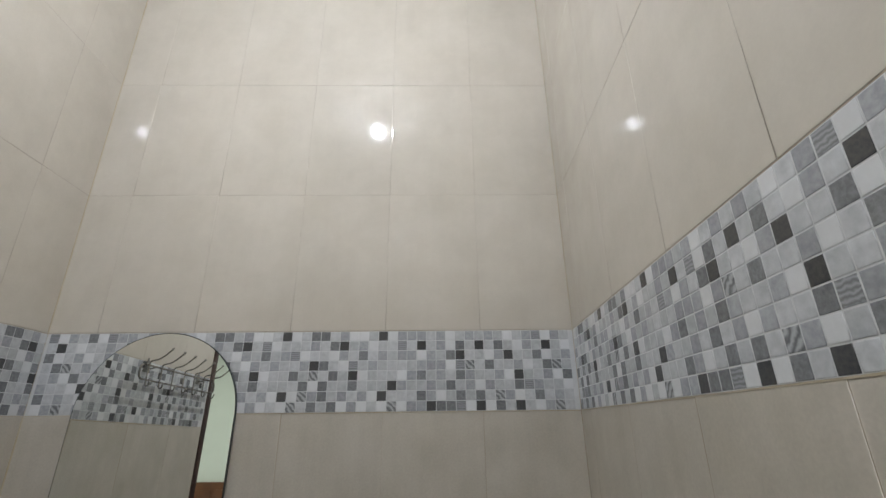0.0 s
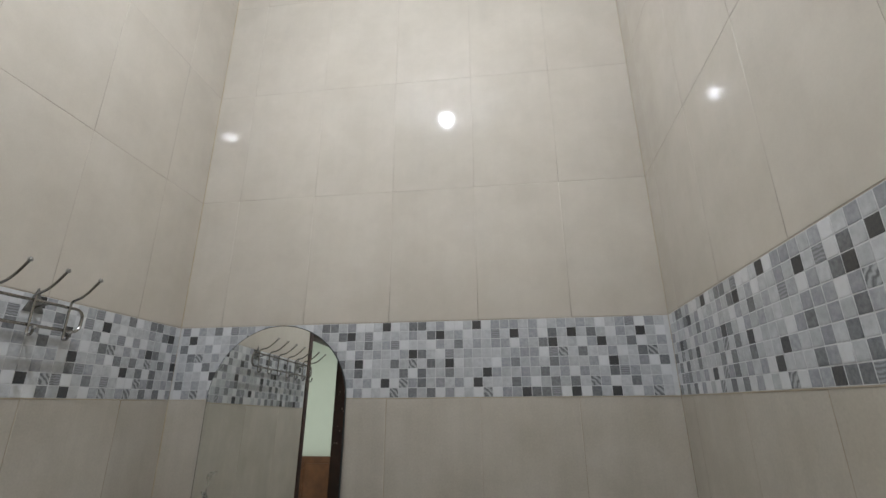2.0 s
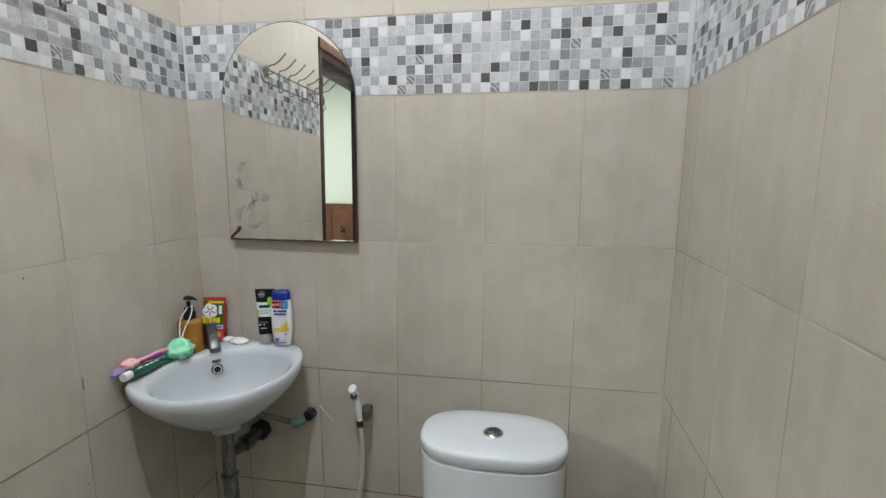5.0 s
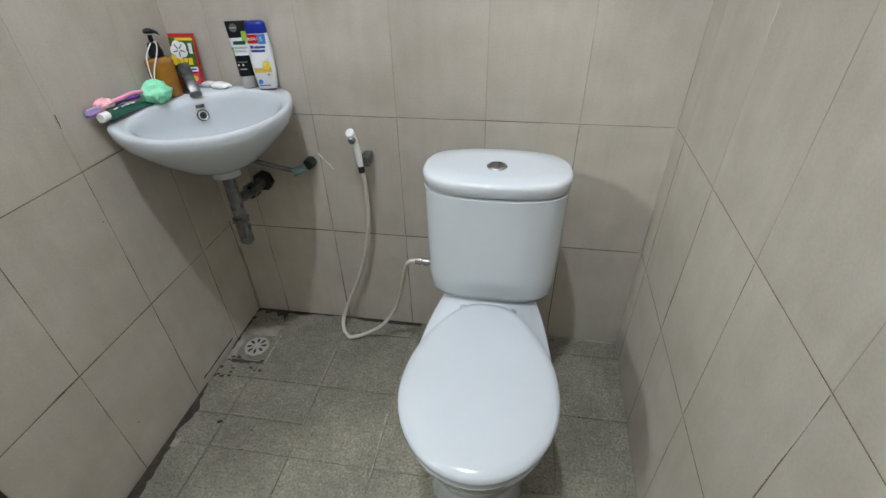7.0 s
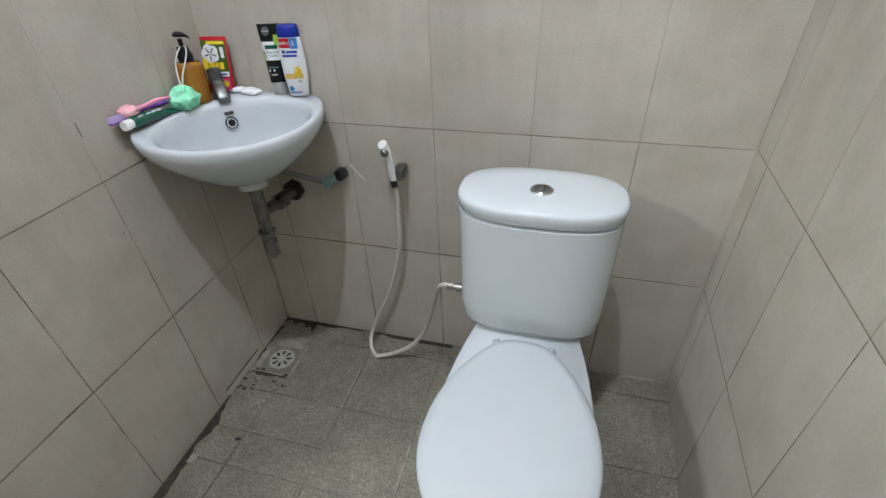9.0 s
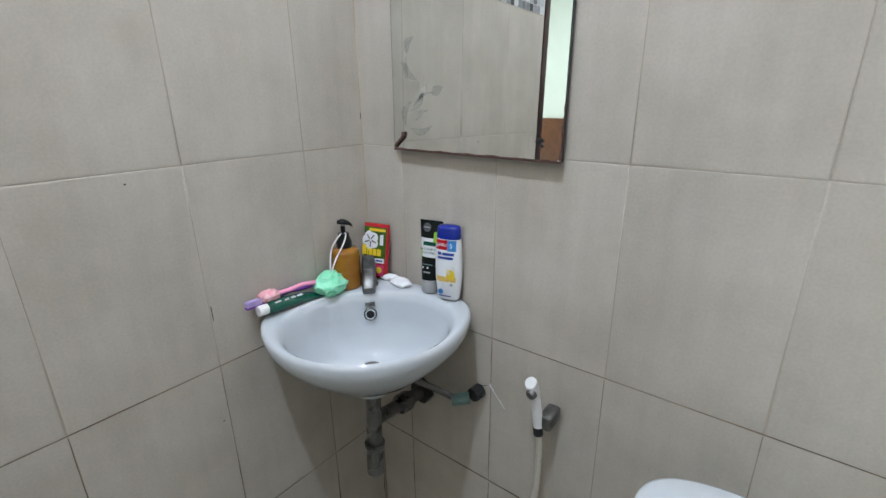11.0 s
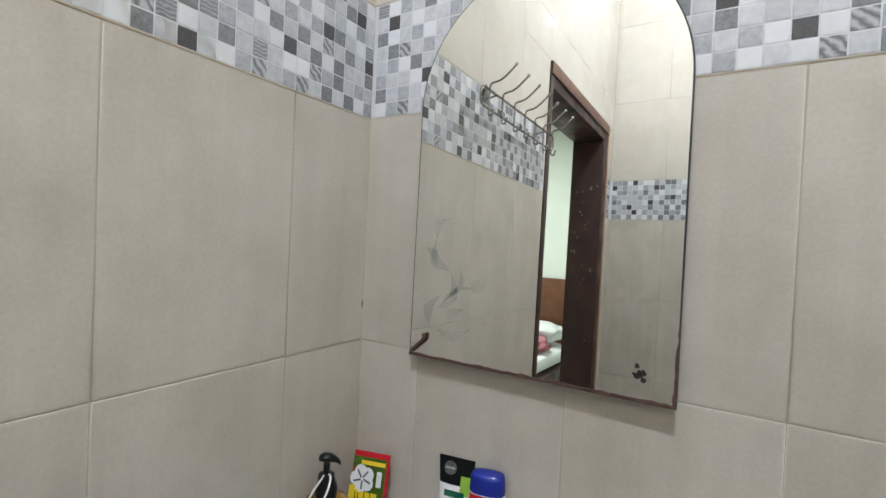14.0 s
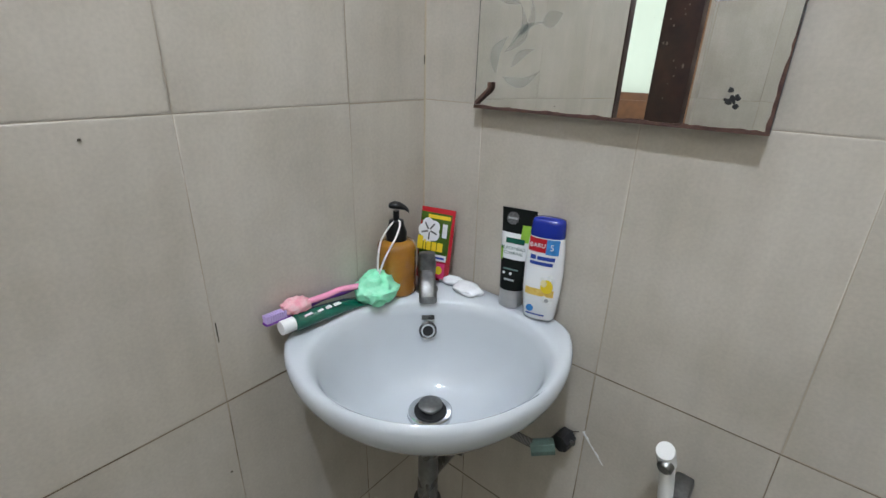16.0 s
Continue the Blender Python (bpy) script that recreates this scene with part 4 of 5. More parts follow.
def build_sachet():
    s = thing("detergent_sachet", "red and green printed detergent sachet leaning in the corner", "sachet")
    m = Matrix.Translation((0.058, -0.040, RIM + 0.001)) @ Matrix.Rotation(radians(22), 4, "Z") @ Matrix.Rotation(radians(-6), 4, "X") @ Matrix.Rotation(radians(3), 4, "Y") @ Matrix.Scale(0.87, 4, (1, 0, 0)) @ Matrix.Scale(0.975, 4, (0, 0, 1))
    rings = []
    for z, w, t in ((0.0, 0.036, 0.004), (0.012, 0.037, 0.010), (0.06, 0.037, 0.012), (0.11, 0.037, 0.007), (0.128, 0.037, 0.0012), (0.140, 0.037, 0.0010)):
        rings.append([m @ Vector((w * math.copysign(abs(math.cos(a)) ** 0.7, math.cos(a)), t * math.sin(a), z)) for a in [2 * math.pi * k / 24 for k in range(24)]])
    part("pouch", loft(rings), RED, s, "glossy red pouch")
    f = m @ Matrix.Translation((0, -0.0035, 0))
    def wrap(z0, z1, x0, x1, material, off, name="print"):
        rings = []
        for k in range(7):
            z = z0 + (z1 - z0) * k / 6
            t = np.interp(z, (0.0, 0.012, 0.06, 0.11, 0.128, 0.140), (0.004, 0.010, 0.012, 0.007, 0.0012, 0.0010)) + off
            row = []
            for j in range(13):
                x = x0 + (x1 - x0) * j / 12
                c = min(1.0, abs(x) / 0.0375) ** (1 / 0.7)
                row.append(m @ Vector((x, -t * math.sqrt(max(0.0, 1 - c * c)), z)))
            rings.append(row)
        part(name, loft(rings, cap0=False, cap1=False, closed=False), material, s)
    wrap(0.046, 0.131, -0.0373, 0.0315, LEAF_GREEN, 0.0012, "green_panel")
    wrap(0.030, 0.047, -0.034, 0.000, DARK_GREEN, 0.0012)
    plate(-0.016, 0.123, 0.032, 0.130, -0.0100, f, material=YELLOW, parent=s)
    for k in range(5):
        a = radians(38 + 72 * k)
        disc(-0.010 + 0.012 * math.cos(a), 0.100 + 0.012 * math.sin(a), 0.0125, -0.0130 - 0.0001 * k, f, WHITE_PRINT, s, "petal")
    for k in range(5):
        a = f @ Matrix.Translation((-0.010, -0.0142, 0.100)) @ Matrix.Rotation(radians(20 + 72 * k), 4, "Y")
        plate(0.003, -0.0012, 0.0175, 0.0020, 0, a, material=BADGE, parent=s)
    plate(0.018, 0.090, 0.028, 0.116, -0.0136, f, material=PALE_PRINT, parent=s)
    for k, (x, w, h) in enumerate(((-0.034, 0.012, 0.026), (-0.020, 0.004, 0.020), (-0.014, 0.010, 0.017), (-0.002, 0.010, 0.017), (0.010, 0.012, 0.017))):
        plate(x, 0.062, x + w, 0.062 + h, -0.0138 - 0.0001 * k, f, material=YELLOW, parent=s)
    plate(0.004, 0.044, 0.032, 0.056, -0.0142, f, material=WHITE_PRINT, parent=s)
    plate(0.008, 0.048, 0.028, 0.052, -0.0148, f, material=BLUE_PRINT, parent=s)
    plate(0.006, 0.010, 0.031, 0.040, -0.0134, f, material=PINKRED, parent=s)
    disc(0.018, 0.026, 0.008, -0.0142, f, YELLOW, s)


build_sachet()


def build_tube():
    s = thing("face_scrub_tube", "black and white squeeze tube standing on its silver cap", "tube")
    m = Matrix.Translation((0.2205, -0.0225, RIM + 0.0005)) @ Matrix.Rotation(radians(-7), 4, "X") @ Matrix.Rotation(radians(6), 4, "Z") @ Matrix.Rotation(radians(-2.5), 4, "Y")
    part("cap", spun([(0.0185, 0.0), (0.0195, 0.002), (0.0195, 0.028), (0.0185, 0.030)], 24, m), SILVER_CAP, s, "silver screw cap")

    def ring(z):
        t = (z - 0.03) / 0.135
        w, d = 0.0205 + 0.0105 * min(1, t), 0.0195 * (1 - t) + 0.0008
        return [m @ Vector((w * math.cos(a), d * math.sin(a), z)) for a in [2 * math.pi * k / 28 for k in range(28)]]
    part("tube_body", loft([ring(0.030), ring(0.05), ring(0.08), ring(0.11), ring(0.14), ring(0.165)]), BLACK_TUBE, s, "black plastic tube")

    def band(z0, z1, off, a0, a1, material, name="print"):
        rings = []
        for z in (z0, (z0 + z1) / 2, z1):
            t = (z - 0.03) / 0.135
            w, d = 0.0205 + 0.0105 * min(1, t) + off, 0.0195 * (1 - t) + 0.0008 + off
            rings.append([m @ Vector((w * math.cos(a), d * math.sin(a), z)) for a in [math.radians(a0 + (a1 - a0) * k / 12) for k in range(13)]])
        return part(name, loft(rings, cap0=False, cap1=False, closed=False), material, s)
    band(0.082, 0.125, 0.0005, 180, 360, WHITE_PRINT, "white_label")
    band(0.112, 0.140, 0.0009, 290, 345, LIME)
    band(0.078, 0.100, 0.0009, 182, 225, LIME)
    f = m @ Matrix.Translation((0, 0, 0)) @ Matrix.Rotation(radians(-7.6), 4, "X")
    disc(-0.009, 0.147, 0.0105, -0.0235, f, BADGE, s)
    plate(-0.017, 0.1455, -0.001, 0.1485, -0.0240, f, material=GREY_PRINT, parent=s)
    words("BLACKHEAD", 0.0, 0.098, 0.0075, -0.0242, f, DARK_GREEN, s)
    words("CLEARING", 0.001, 0.090, 0.0072, -0.0242, f, DARK_GREEN, s)
    plate(-0.015, 0.106, 0.018, 0.115, -0.0240, f, material=DARK_GREEN, parent=s, name="brand_block")
    plate(-0.012, 0.062, 0.014, 0.0645, -0.0240, f, material=TEAL, parent=s)
    for x in (-0.010, 0.002):
        disc(x, 0.056, 0.0024, -0.0240, f, WHITE_PRINT, s)
    plate(-0.008, 0.044, 0.010, 0.047, -0.0240, f, material=GREY_PRINT, parent=s)


build_tube()


def build_shampoo():
    s = thing("shampoo_bottle", "white shampoo bottle with blue cap standing on the basin", "bottle")
    m = Matrix.Translation((0.2775, -0.0262, RIM + 0.0005)) @ Matrix.Rotation(radians(14), 4, "Z") @ Matrix.Rotation(radians(-1.5), 4, "X")

    def ring(z, w, d, p=2.6):
        return [m @ v for v in superellipse(0, 0, w, d, z, 32, p)]
    part("bottle", loft([ring(0.0, 0.0225, 0.012), ring(0.004, 0.0250, 0.0150), ring(0.05, 0.0300, 0.0175), ring(0.09, 0.0305, 0.0175), ring(0.125, 0.0280, 0.0165), ring(0.139, 0.0262, 0.0158)]),
         WHITE_PRINT, s, "glossy white bottle", sharp=60)
    part("cap", loft([ring(0.139, 0.0263, 0.0159), ring(0.143, 0.0268, 0.0163), ring(0.160, 0.0255, 0.0155), ring(0.166, 0.0235, 0.0135), ring(0.168, 0.016, 0.008)]), BLUE_CAP, s, "blue flip cap", sharp=60)

    def label(x0, x1, z0, z1, material, off=0.0004, name="print"):
        rings = []
        for z in (z0, (z0 + z1) / 2, z1):
            w, d = (0.0305, 0.0175) if z < 0.1 else (0.0305 - 0.0043 * (z - 0.1) / 0.039, 0.0175 - 0.0017 * (z - 0.1) / 0.039)
            row = []
            for k in range(9):
                x = x0 + (x1 - x0) * k / 8
                y = -(d + off) * (1 - min(1, abs(x) / (w + off)) ** 2.6) ** (1 / 2.6)
                row.append(m @ Vector((x, y, z)))
            rings.append(row)
        return part(name, loft(rings, cap0=False, cap1=False, closed=False), material, s)
    label(-0.025, 0.004, 0.116, 0.138, RED, 0.0005, "red_label")
    label(0.003, 0.022, 0.114, 0.138, SKY_PRINT, 0.0008, "blue_label")
    label(-0.020, -0.011, 0.104, 0.111, BLUE_PRINT, 0.0005)
    label(-0.009, 0.018, 0.104, 0.110, BLUE_PRINT, 0.0005, "brand_block")
    label(-0.020, 0.016, 0.0955, 0.101, BLUE_PRINT, 0.0005, "brand_block")
    label(-0.023, 0.022, 0.044, 0.056, GOLD_PRINT, 0.0005, "gold_band")
    disc(0.011, 0.062, 0.0115, -0.0184, m, YELLOW, s, rx=0.85)
    disc(0.006, 0.067, 0.0060, -0.0188, m, CREAM_PRINT, s, rx=0.8)
    for cx, cz, r in ((0.015, 0.077, 0.0052), (0.009, 0.040, 0.0058), (0.017, 0.037, 0.0044), (0.003, 0.074, 0.0030)):
        disc(cx, cz, r, -0.0180, m, PALE_PRINT, s)
    disc(0.013, 0.039, 0.0032, -0.0186, m, GREY_PRINT, s)
    label(-0.018, 0.012, 0.010, 0.0125, BLUE_PRINT, 0.0005)
    disc(-0.012, 0.021, 0.006, -0.0182, m, SKY_PRINT, s)
    words("BARU", -0.010, 0.127, 0.0095, -0.0178, m, WHITE_PRINT, s)
    words("5", 0.012, 0.126, 0.014, -0.0182, m, WHITE_PRINT, s)


build_shampoo()


def build_toothpaste():
    s = thing("toothpaste_tube", "dark green toothpaste tube with white cap lying on the rim", "toothpaste")
    a, b = Vector((0.026, -0.318, RIM + 0.015)), Vector((0.031, -0.176, RIM + 0.012))
    d = (b - a).normalized()
    side = Vector((1, 0, 0))
    rings = []
    for t, w, h in ((0.0, 0.011, 0.011), (0.04, 0.0145, 0.0140), (0.3, 0.015, 0.013), (0.7, 0.0165, 0.009), (1.0, 0.0180, 0.0015)):
        c = a + (b - a) * t
        rings.append([c + side * w * math.cos(2 * math.pi * k / 20) + Vector((0, 0, 1)) * (h * math.sin(2 * math.pi * k / 20) - (0.014 - h) * 0.9) for k in range(20)])
    part("tube_body", loft(rings), DARK_GREEN, s, "glossy dark green tube")
    part("cap", tube([tuple(a - d * 0.020), tuple(a + d * 0.001)], 0.0108, 16, 0), WHITE_PLASTIC, s, "white screw cap")
    for k, (t0, w) in enumerate(((0.10, 0.014), (0.26, 0.010), (0.37, 0.010), (0.48, 0.012))):
        c = a + (b - a) * t0
        bm = box((c.x + 0.004, c.y, c.z + 0.0105 - 0.006 * t0), (c.x + 0.0115, c.y + w, c.z + 0.0118 - 0.006 * t0), 0, None)
        part("lettering_bar", bm, WHITE_PRINT, s, smooth=False)


build_toothpaste()


def build_brush(name, label, start, end, body, head_mat, cover):
    s = thing(name, label, "toothbrush", "toothbrushes on the basin")
    a, b = Vector(start), Vector(end)
    mid = (a + b) / 2
    part("handle", tube([tuple(a), tuple(a.lerp(b, 0.3) + Vector((0, 0, 0.001))), tuple(mid + Vector((0, 0, 0.004))), tuple(a.lerp(b, 0.75)), tuple(b)], 0.0048, 10, 5), body, s)
    d = (a - b).normalized()
    m = look(tuple(a + d * 0.012), tuple(a + d * 0.2))
    bm = bmesh.new()
    if cover:
        bmesh.ops.create_icosphere(bm, subdivisions=4, radius=1)
        for v in bm.verts:
            q = v.co
            f = 1 + 0.25 * noise.noise(q * 3.1) + 0.12 * noise.noise(q * 9)
            v.co = m @ Vector((0.015 * q.x * f, 0.013 * q.y * f, 0.022 * q.z * f))
        part("cover", bm, head_mat, s, "pale pink head cover", sharp=180)
    else:
        add_box(bm, (-0.006, -0.004, -0.018), (0.006, 0.000, 0.016), 0.0015, m)
        part("head", bm, body, s)
        bm = bmesh.new()
        for i in range(3):
            for j in range(9):
                add_box(bm, (-0.0058 + i * 0.0042, 0.0, -0.017 + j * 0.0037), (-0.0026 + i * 0.0042, 0.011, -0.0142 + j * 0.0037), 0, m)
        part("bristles", bm, head_mat, s, "lavender bristles", smooth=False)


build_brush("pink_toothbrush", "pink toothbrush with frilly cover lying on the toothpaste", (0.018, -0.292, RIM + 0.036), (0.040, -0.170, RIM + 0.036), PINK, PALE_PINK, True)
build_brush("purple_toothbrush", "purple toothbrush with lavender bristles lying behind the toothpaste", (0.014, -0.326, RIM + 0.026), (0.012, -0.182, RIM + 0.022), PURPLE, LAVENDER, False)


def build_wrap():
    s = thing("plastic_packet", "crumpled milky plastic packet lying on the basin deck", "plastic packet")
    for nm, cx, cy, a, b, c, ang, sd in (("crumple", 0.098, -0.028, 0.024, 0.014, 0.007, 20, 4), ("crumple", 0.140, -0.036, 0.031, 0.021, 0.008, -12, 9), ("twist", 0.116, -0.034, 0.018, 0.006, 0.006, -15, 12)):
        bm = bmesh.new()
        bmesh.ops.create_icosphere(bm, subdivisions=4, radius=1)
        m = Matrix.Translation((cx, cy, RIM + c * 0.9)) @ Matrix.Rotation(radians(ang), 4, "Z")
        for v in bm.verts:
            q = v.co.copy()
            f = 1 + 0.22 * noise.noise(q * 1.6 + Vector((sd, 0, 0))) + 0.08 * abs(noise.noise(q * 5 + Vector((0, sd, 0))))
            v.co = m @ Vector((a * q.x * f, b * q.y * f, c * max(q.z * f, -0.9)))
        part(nm, bm, CLEAR_WRAP, s, sharp=180)


build_wrap()


# ---- dirt, chips and patches ----
def ragged(name, length, width, seed, m, material, parent, label="", n=60, thick=0.0008):
    """A flat strip with an uneven edge along local x, lying on local x-y."""
    rg = random.Random(seed)
    top = []
    w = width
    for k in range(n + 1):
        w = max(width * 0.15, min(width * 1.6, w + rg.uniform(-0.35, 0.35) * width))
        top.append(Vector((length * k / n, w, 0)))
    pts = [Vector((0, 0, 0)), Vector((length, 0, 0))] + top[::-1]
    bm = loft([[m @ p for p in pts], [m @ (p + Vector((0, 0, thick))) for p in pts]])
    return part(name, bm, material, parent, label, smooth=False)


SMEAR = mat("pale_cement", (0.37, 0.345, 0.285), 0.85, var=0.5, scale=90, bump=0.4, bscale=200)
DIRT = "black grime along the wall"
ragged("grime", 1.75, 0.020, 1, pose(0.0005, -1.80, 0.0012, 0, 0, 90) @ Matrix.Scale(-1, 4, (0, 1, 0)), GRIME, floor, DIRT, 160)
ragged("grime", 0.66, 0.010, 2, pose(0.0, -0.0005, 0.0009, 0, 0, 0) @ Matrix.Scale(-1, 4, (0, 1, 0)), GRIME, floor, DIRT)
ragged("grime", 0.13, 0.035, 4, pose(0.0, -0.002, 0.0011, 0, 0, 0) @ Matrix.Scale(-1, 4, (0, 1, 0)), GRIME, floor, DIRT, 24)
ragged("grime", 0.115, 0.009, 5, pose(0.028, -0.262, 0.0012, 0, 0, 0) @ Matrix.Scale(-1, 4, (0, 1, 0)), GRIME, floor, DIRT, 24)
for k, (x, y, ln, wd, rot) in enumerate(((0.381, -0.34, 0.20, 0.0045, 90), (0.384, -0.55, 0.12, 0.003, 90), (0.633, -0.60, 0.20, 0.005, 90), (0.30, -0.330, 0.10, 0.004, 0), (0.155, -0.27, 0.14, 0.006, 90),
                                         (1.13, -0.010, 0.24, 0.010, 0), (0.45, -0.078, 0.19, 0.004, 0), (0.02, -0.60, 0.02, 0.03, 0), (0.045, -0.585, 0.35, 0.003, 0), (0.135, -0.470, 0.24, 0.0025, 0))):
    ragged("cement_smear", ln, wd * 0.7, 20 + k, pose(x, y, 0.0009 + 0.0001 * k, 0, 0, rot), SMEAR, floor, "pale cement smear in the joint", 30)
# flat black patch on the tile, painting a hole's shade
ragged("hole", 0.016, 0.012, 50, pose(0.118, -0.510, 0.0012, 0, 0, 25), HOLE_SHADE, floor, "black patch painting the shade of a chipped hole", 8)
rg = random.Random(77)
for k in range(46):
    near = k < 30
    x, y = (rg.uniform(0.008, 0.16), rg.uniform(-0.34, -0.245)) if near else (rg.uniform(0.05, 1.30), rg.uniform(-0.85, -0.06))
    size = rg.uniform(0.002, 0.010) if near else rg.uniform(0.002, 0.005)
    pts = [Vector((x + size * rg.uniform(0.5, 1.2) * math.cos(a * 0.785), y + 0.6 * size * rg.uniform(0.5, 1.2) * math.sin(a * 0.785), 0)) for a in range(8)]
    bm = loft([[p + Vector((0, 0, 0.0002)) for p in pts], [p + Vector((0, 0, 0.0010 + 0.00001 * k)) for p in pts]])
    part("mould_spot", bm, GRIME if k % 3 else FLOOR_GROUT, floor, "dark mould spot", smooth=False)
# baseboard strip of loose tile along the left wall
part("loose_strip", box((0.001, -0.37, 0.001), (0.0036, -0.20, 0.026), 0.0008, Matrix()), SATIN_TILE, wall_left, smooth=False)
ragged("grime", 0.18, 0.004, 6, Matrix.Translation((0.0009, -0.375, 0.027)) @ Matrix.Rotation(radians(90), 4, "Z") @ Matrix.Rotation(radians(90), 4, "X"), GRIME, wall_left, "black dirt over the loose strip", 30)
# chips in the wall tiles
back_face = Matrix.Translation((0, -0.0006, 0)) @ Matrix.Rotation(radians(90), 4, "X")
ragged("chip", 0.064, 0.010, 31, Matrix.Translation((0.372, 0, 0.678)) @ Matrix.Rotation(radians(48), 4, "Y") @ back_face, WHITE_PRINT, wall_back, "white chip in the tile", 14)
ragged("crack", 0.020, 0.0018, 32, Matrix.Translation((0.350, -0.0002, 0.664)) @ Matrix.Rotation(radians(-30), 4, "Y") @ back_face, GRIME, wall_back, "dark crack", 8)
left_face = Matrix.Translation((0.0008, 0, 0)) @ Matrix.Rotation(radians(90), 4, "Z") @ Matrix.Rotation(radians(90), 4, "X")
ragged("chip", 0.030, 0.0009, 33, Matrix.Translation((0, -0.416, 0.900)) @ left_face @ Matrix.Rotation(radians(90), 4, "Z"), GRIME, wall_left, "dark chipped joint", 12)
ragged("chip", 0.014, 0.0012, 34, Matrix.Translation((0, -0.002, 1.258)) @ left_face @ Matrix.Rotation(radians(90), 4, "Z"), GRIME, wall_left, "dark chipped joint", 8)

for k, (y, z) in enumerate(((-0.512, 1.180), (-0.622, 0.147), (-0.435, 0.675))):
    ragged("chip", 0.0032, 0.0016, 35 + k, Matrix.Translation((0, y, z)) @ left_face, GRIME, wall_left, "small dark chip in the glaze", 6)

# ---- tiles, mosaic and floor pieces ----
tile_meshes = {}


def tile_mesh(w, h, material, lip=0.006, thick=0.0045, fall=0.13):
    """One pressed tile in its own x-y plane, face at z = 0, with a rounded lip."""
    key = (round(w, 4), round(h, 4), material.name, lip, thick, fall)
    if key in tile_meshes:
        return tile_meshes[key]
    rings = []
    for inset, z in ((lip, 0.0), (lip * 0.75, -0.0625 * fall * lip), (lip * 0.5, -0.25 * fall * lip), (lip * 0.25, -0.5625 * fall * lip), (0.0, -fall * lip), (0.0, -thick)):
        a, b = w / 2 - inset, h / 2 - inset
        rings.append([(-a, -b, z), (a, -b, z), (a, b, z), (-a, b, z)])
    vs = [p for r in rings for p in r]
    fs = [(0, 1, 2, 3)]
    for k in range(5):
        for i in range(4):
            j = (i + 1) % 4
            fs.append((4 * k + i, 4 * (k + 1) + i, 4 * (k + 1) + j, 4 * k + j))
    me = bpy.data.meshes.new("tile")
    me.from_pydata(vs, [], fs)
    me.polygons.foreach_set("use_smooth", [False] + [True] * 16 + [False] * 4)
    me.materials.append(material)
    tile_meshes[key] = me
    return me


WALLS = {   # name: wall, frame with x along the wall, y up, z out of it
    "back": (wall_back, Matrix(((1, 0, 0, 0), (0, 0, -1, 0), (0, 1, 0, 0), (0, 0, 0, 1)))),
    "left": (wall_left, Matrix(((0, 0, 1, 0), (1, 0, 0, 0), (0, 1, 0, 0), (0, 0, 0, 1)))),
    "right": (wall_right, skew @ Matrix(((0, 0, -1, W), (-1, 0, 0, 0), (0, 1, 0, 0), (0, 0, 0, 1)))),
    "front": (wall_front, Matrix(((-1, 0, 0, W), (0, 0, 1, -D), (0, 1, 0, 0), (0, 0, 0, 1)))),
}
ROWS = [(0, 0.4), (0.4, 0.8), (0.8, 1.2), (1.2, BAND0), (BAND1, 2.205), (2.205, 2.607), (2.607, 3.009), (3.009, H)]
JOINT = 0.0011          # level joints; the upright ones are closer above the border


def cells(lo, hi, start, step):
    """Stretches between joints that lie at start + k * step, clipped to lo..hi."""
    k = math.floor((lo - start) / step)
    out = []
    while start + k * step < hi - 1e-6:
        a, b = max(lo, start + k * step), min(hi, start + (k + 1) * step)
        if b - a > 0.006:
            out.append((a, b))
        k += 1
    return out


def lay_tiles(key, lo, hi, start, opening=None):
    wall, fr = WALLS[key]
    rng = random.Random(key)
    for z0, z1 in ROWS:
        for a, b in cells(lo, hi, start, 0.25):
            pieces = [(a, b, z0, z1)]
            if opening:
                o0, o1, oh = opening
                if b > o0 and a < o1 and z0 < oh:
                    pieces = []
                    if a < o0 - 0.006:
                        pieces.append((a, o0, z0, min(z1, oh)))
                    if b > o1 + 0.006:
                        pieces.append((o1, b, z0, min(z1, oh)))
                    if z1 > oh + 0.006:
                        pieces.append((a, b, oh, z1))
            for p0, p1, q0, q1 in pieces:
                ob = new("tile", tile_mesh(p1 - p0 - (0.00012 if z0 > 1.7 else JOINT), q1 - q0 - (0.0006 if z0 > 1.7 else JOINT), TILE if z0 > 1.7 else SATIN_TILE, lip=0.005 if z0 > 1.7 else 0.0042, fall=0.06 if z0 > 1.7 else 0.13))
                ob.parent = wall
                loose = 0.4 if z0 > 1.7 else 1.0        # the upper field is laid more evenly
                tilt = Matrix.Rotation(rng.uniform(-0.0011, 0.0011) * loose, 4, "X") @ Matrix.Rotation(rng.uniform(-0.0011, 0.0011) * loose, 4, "Y")
                ob.matrix_basis = fr @ Matrix.Translation(((p0 + p1) / 2, (q0 + q1) / 2, rng.uniform(-0.00012, 0.00012) * loose)) @ tilt


lay_tiles("back", 0.0, W, 0.126)
lay_tiles("left", -D, 0.0, -0.17, (DOOR1 - 0.002, DOOR0 + 0.002, DOORH + 0.002))
lay_tiles("right", 0.0, D, 0.083)
lay_tiles("front", 0.0, W, 0.11)

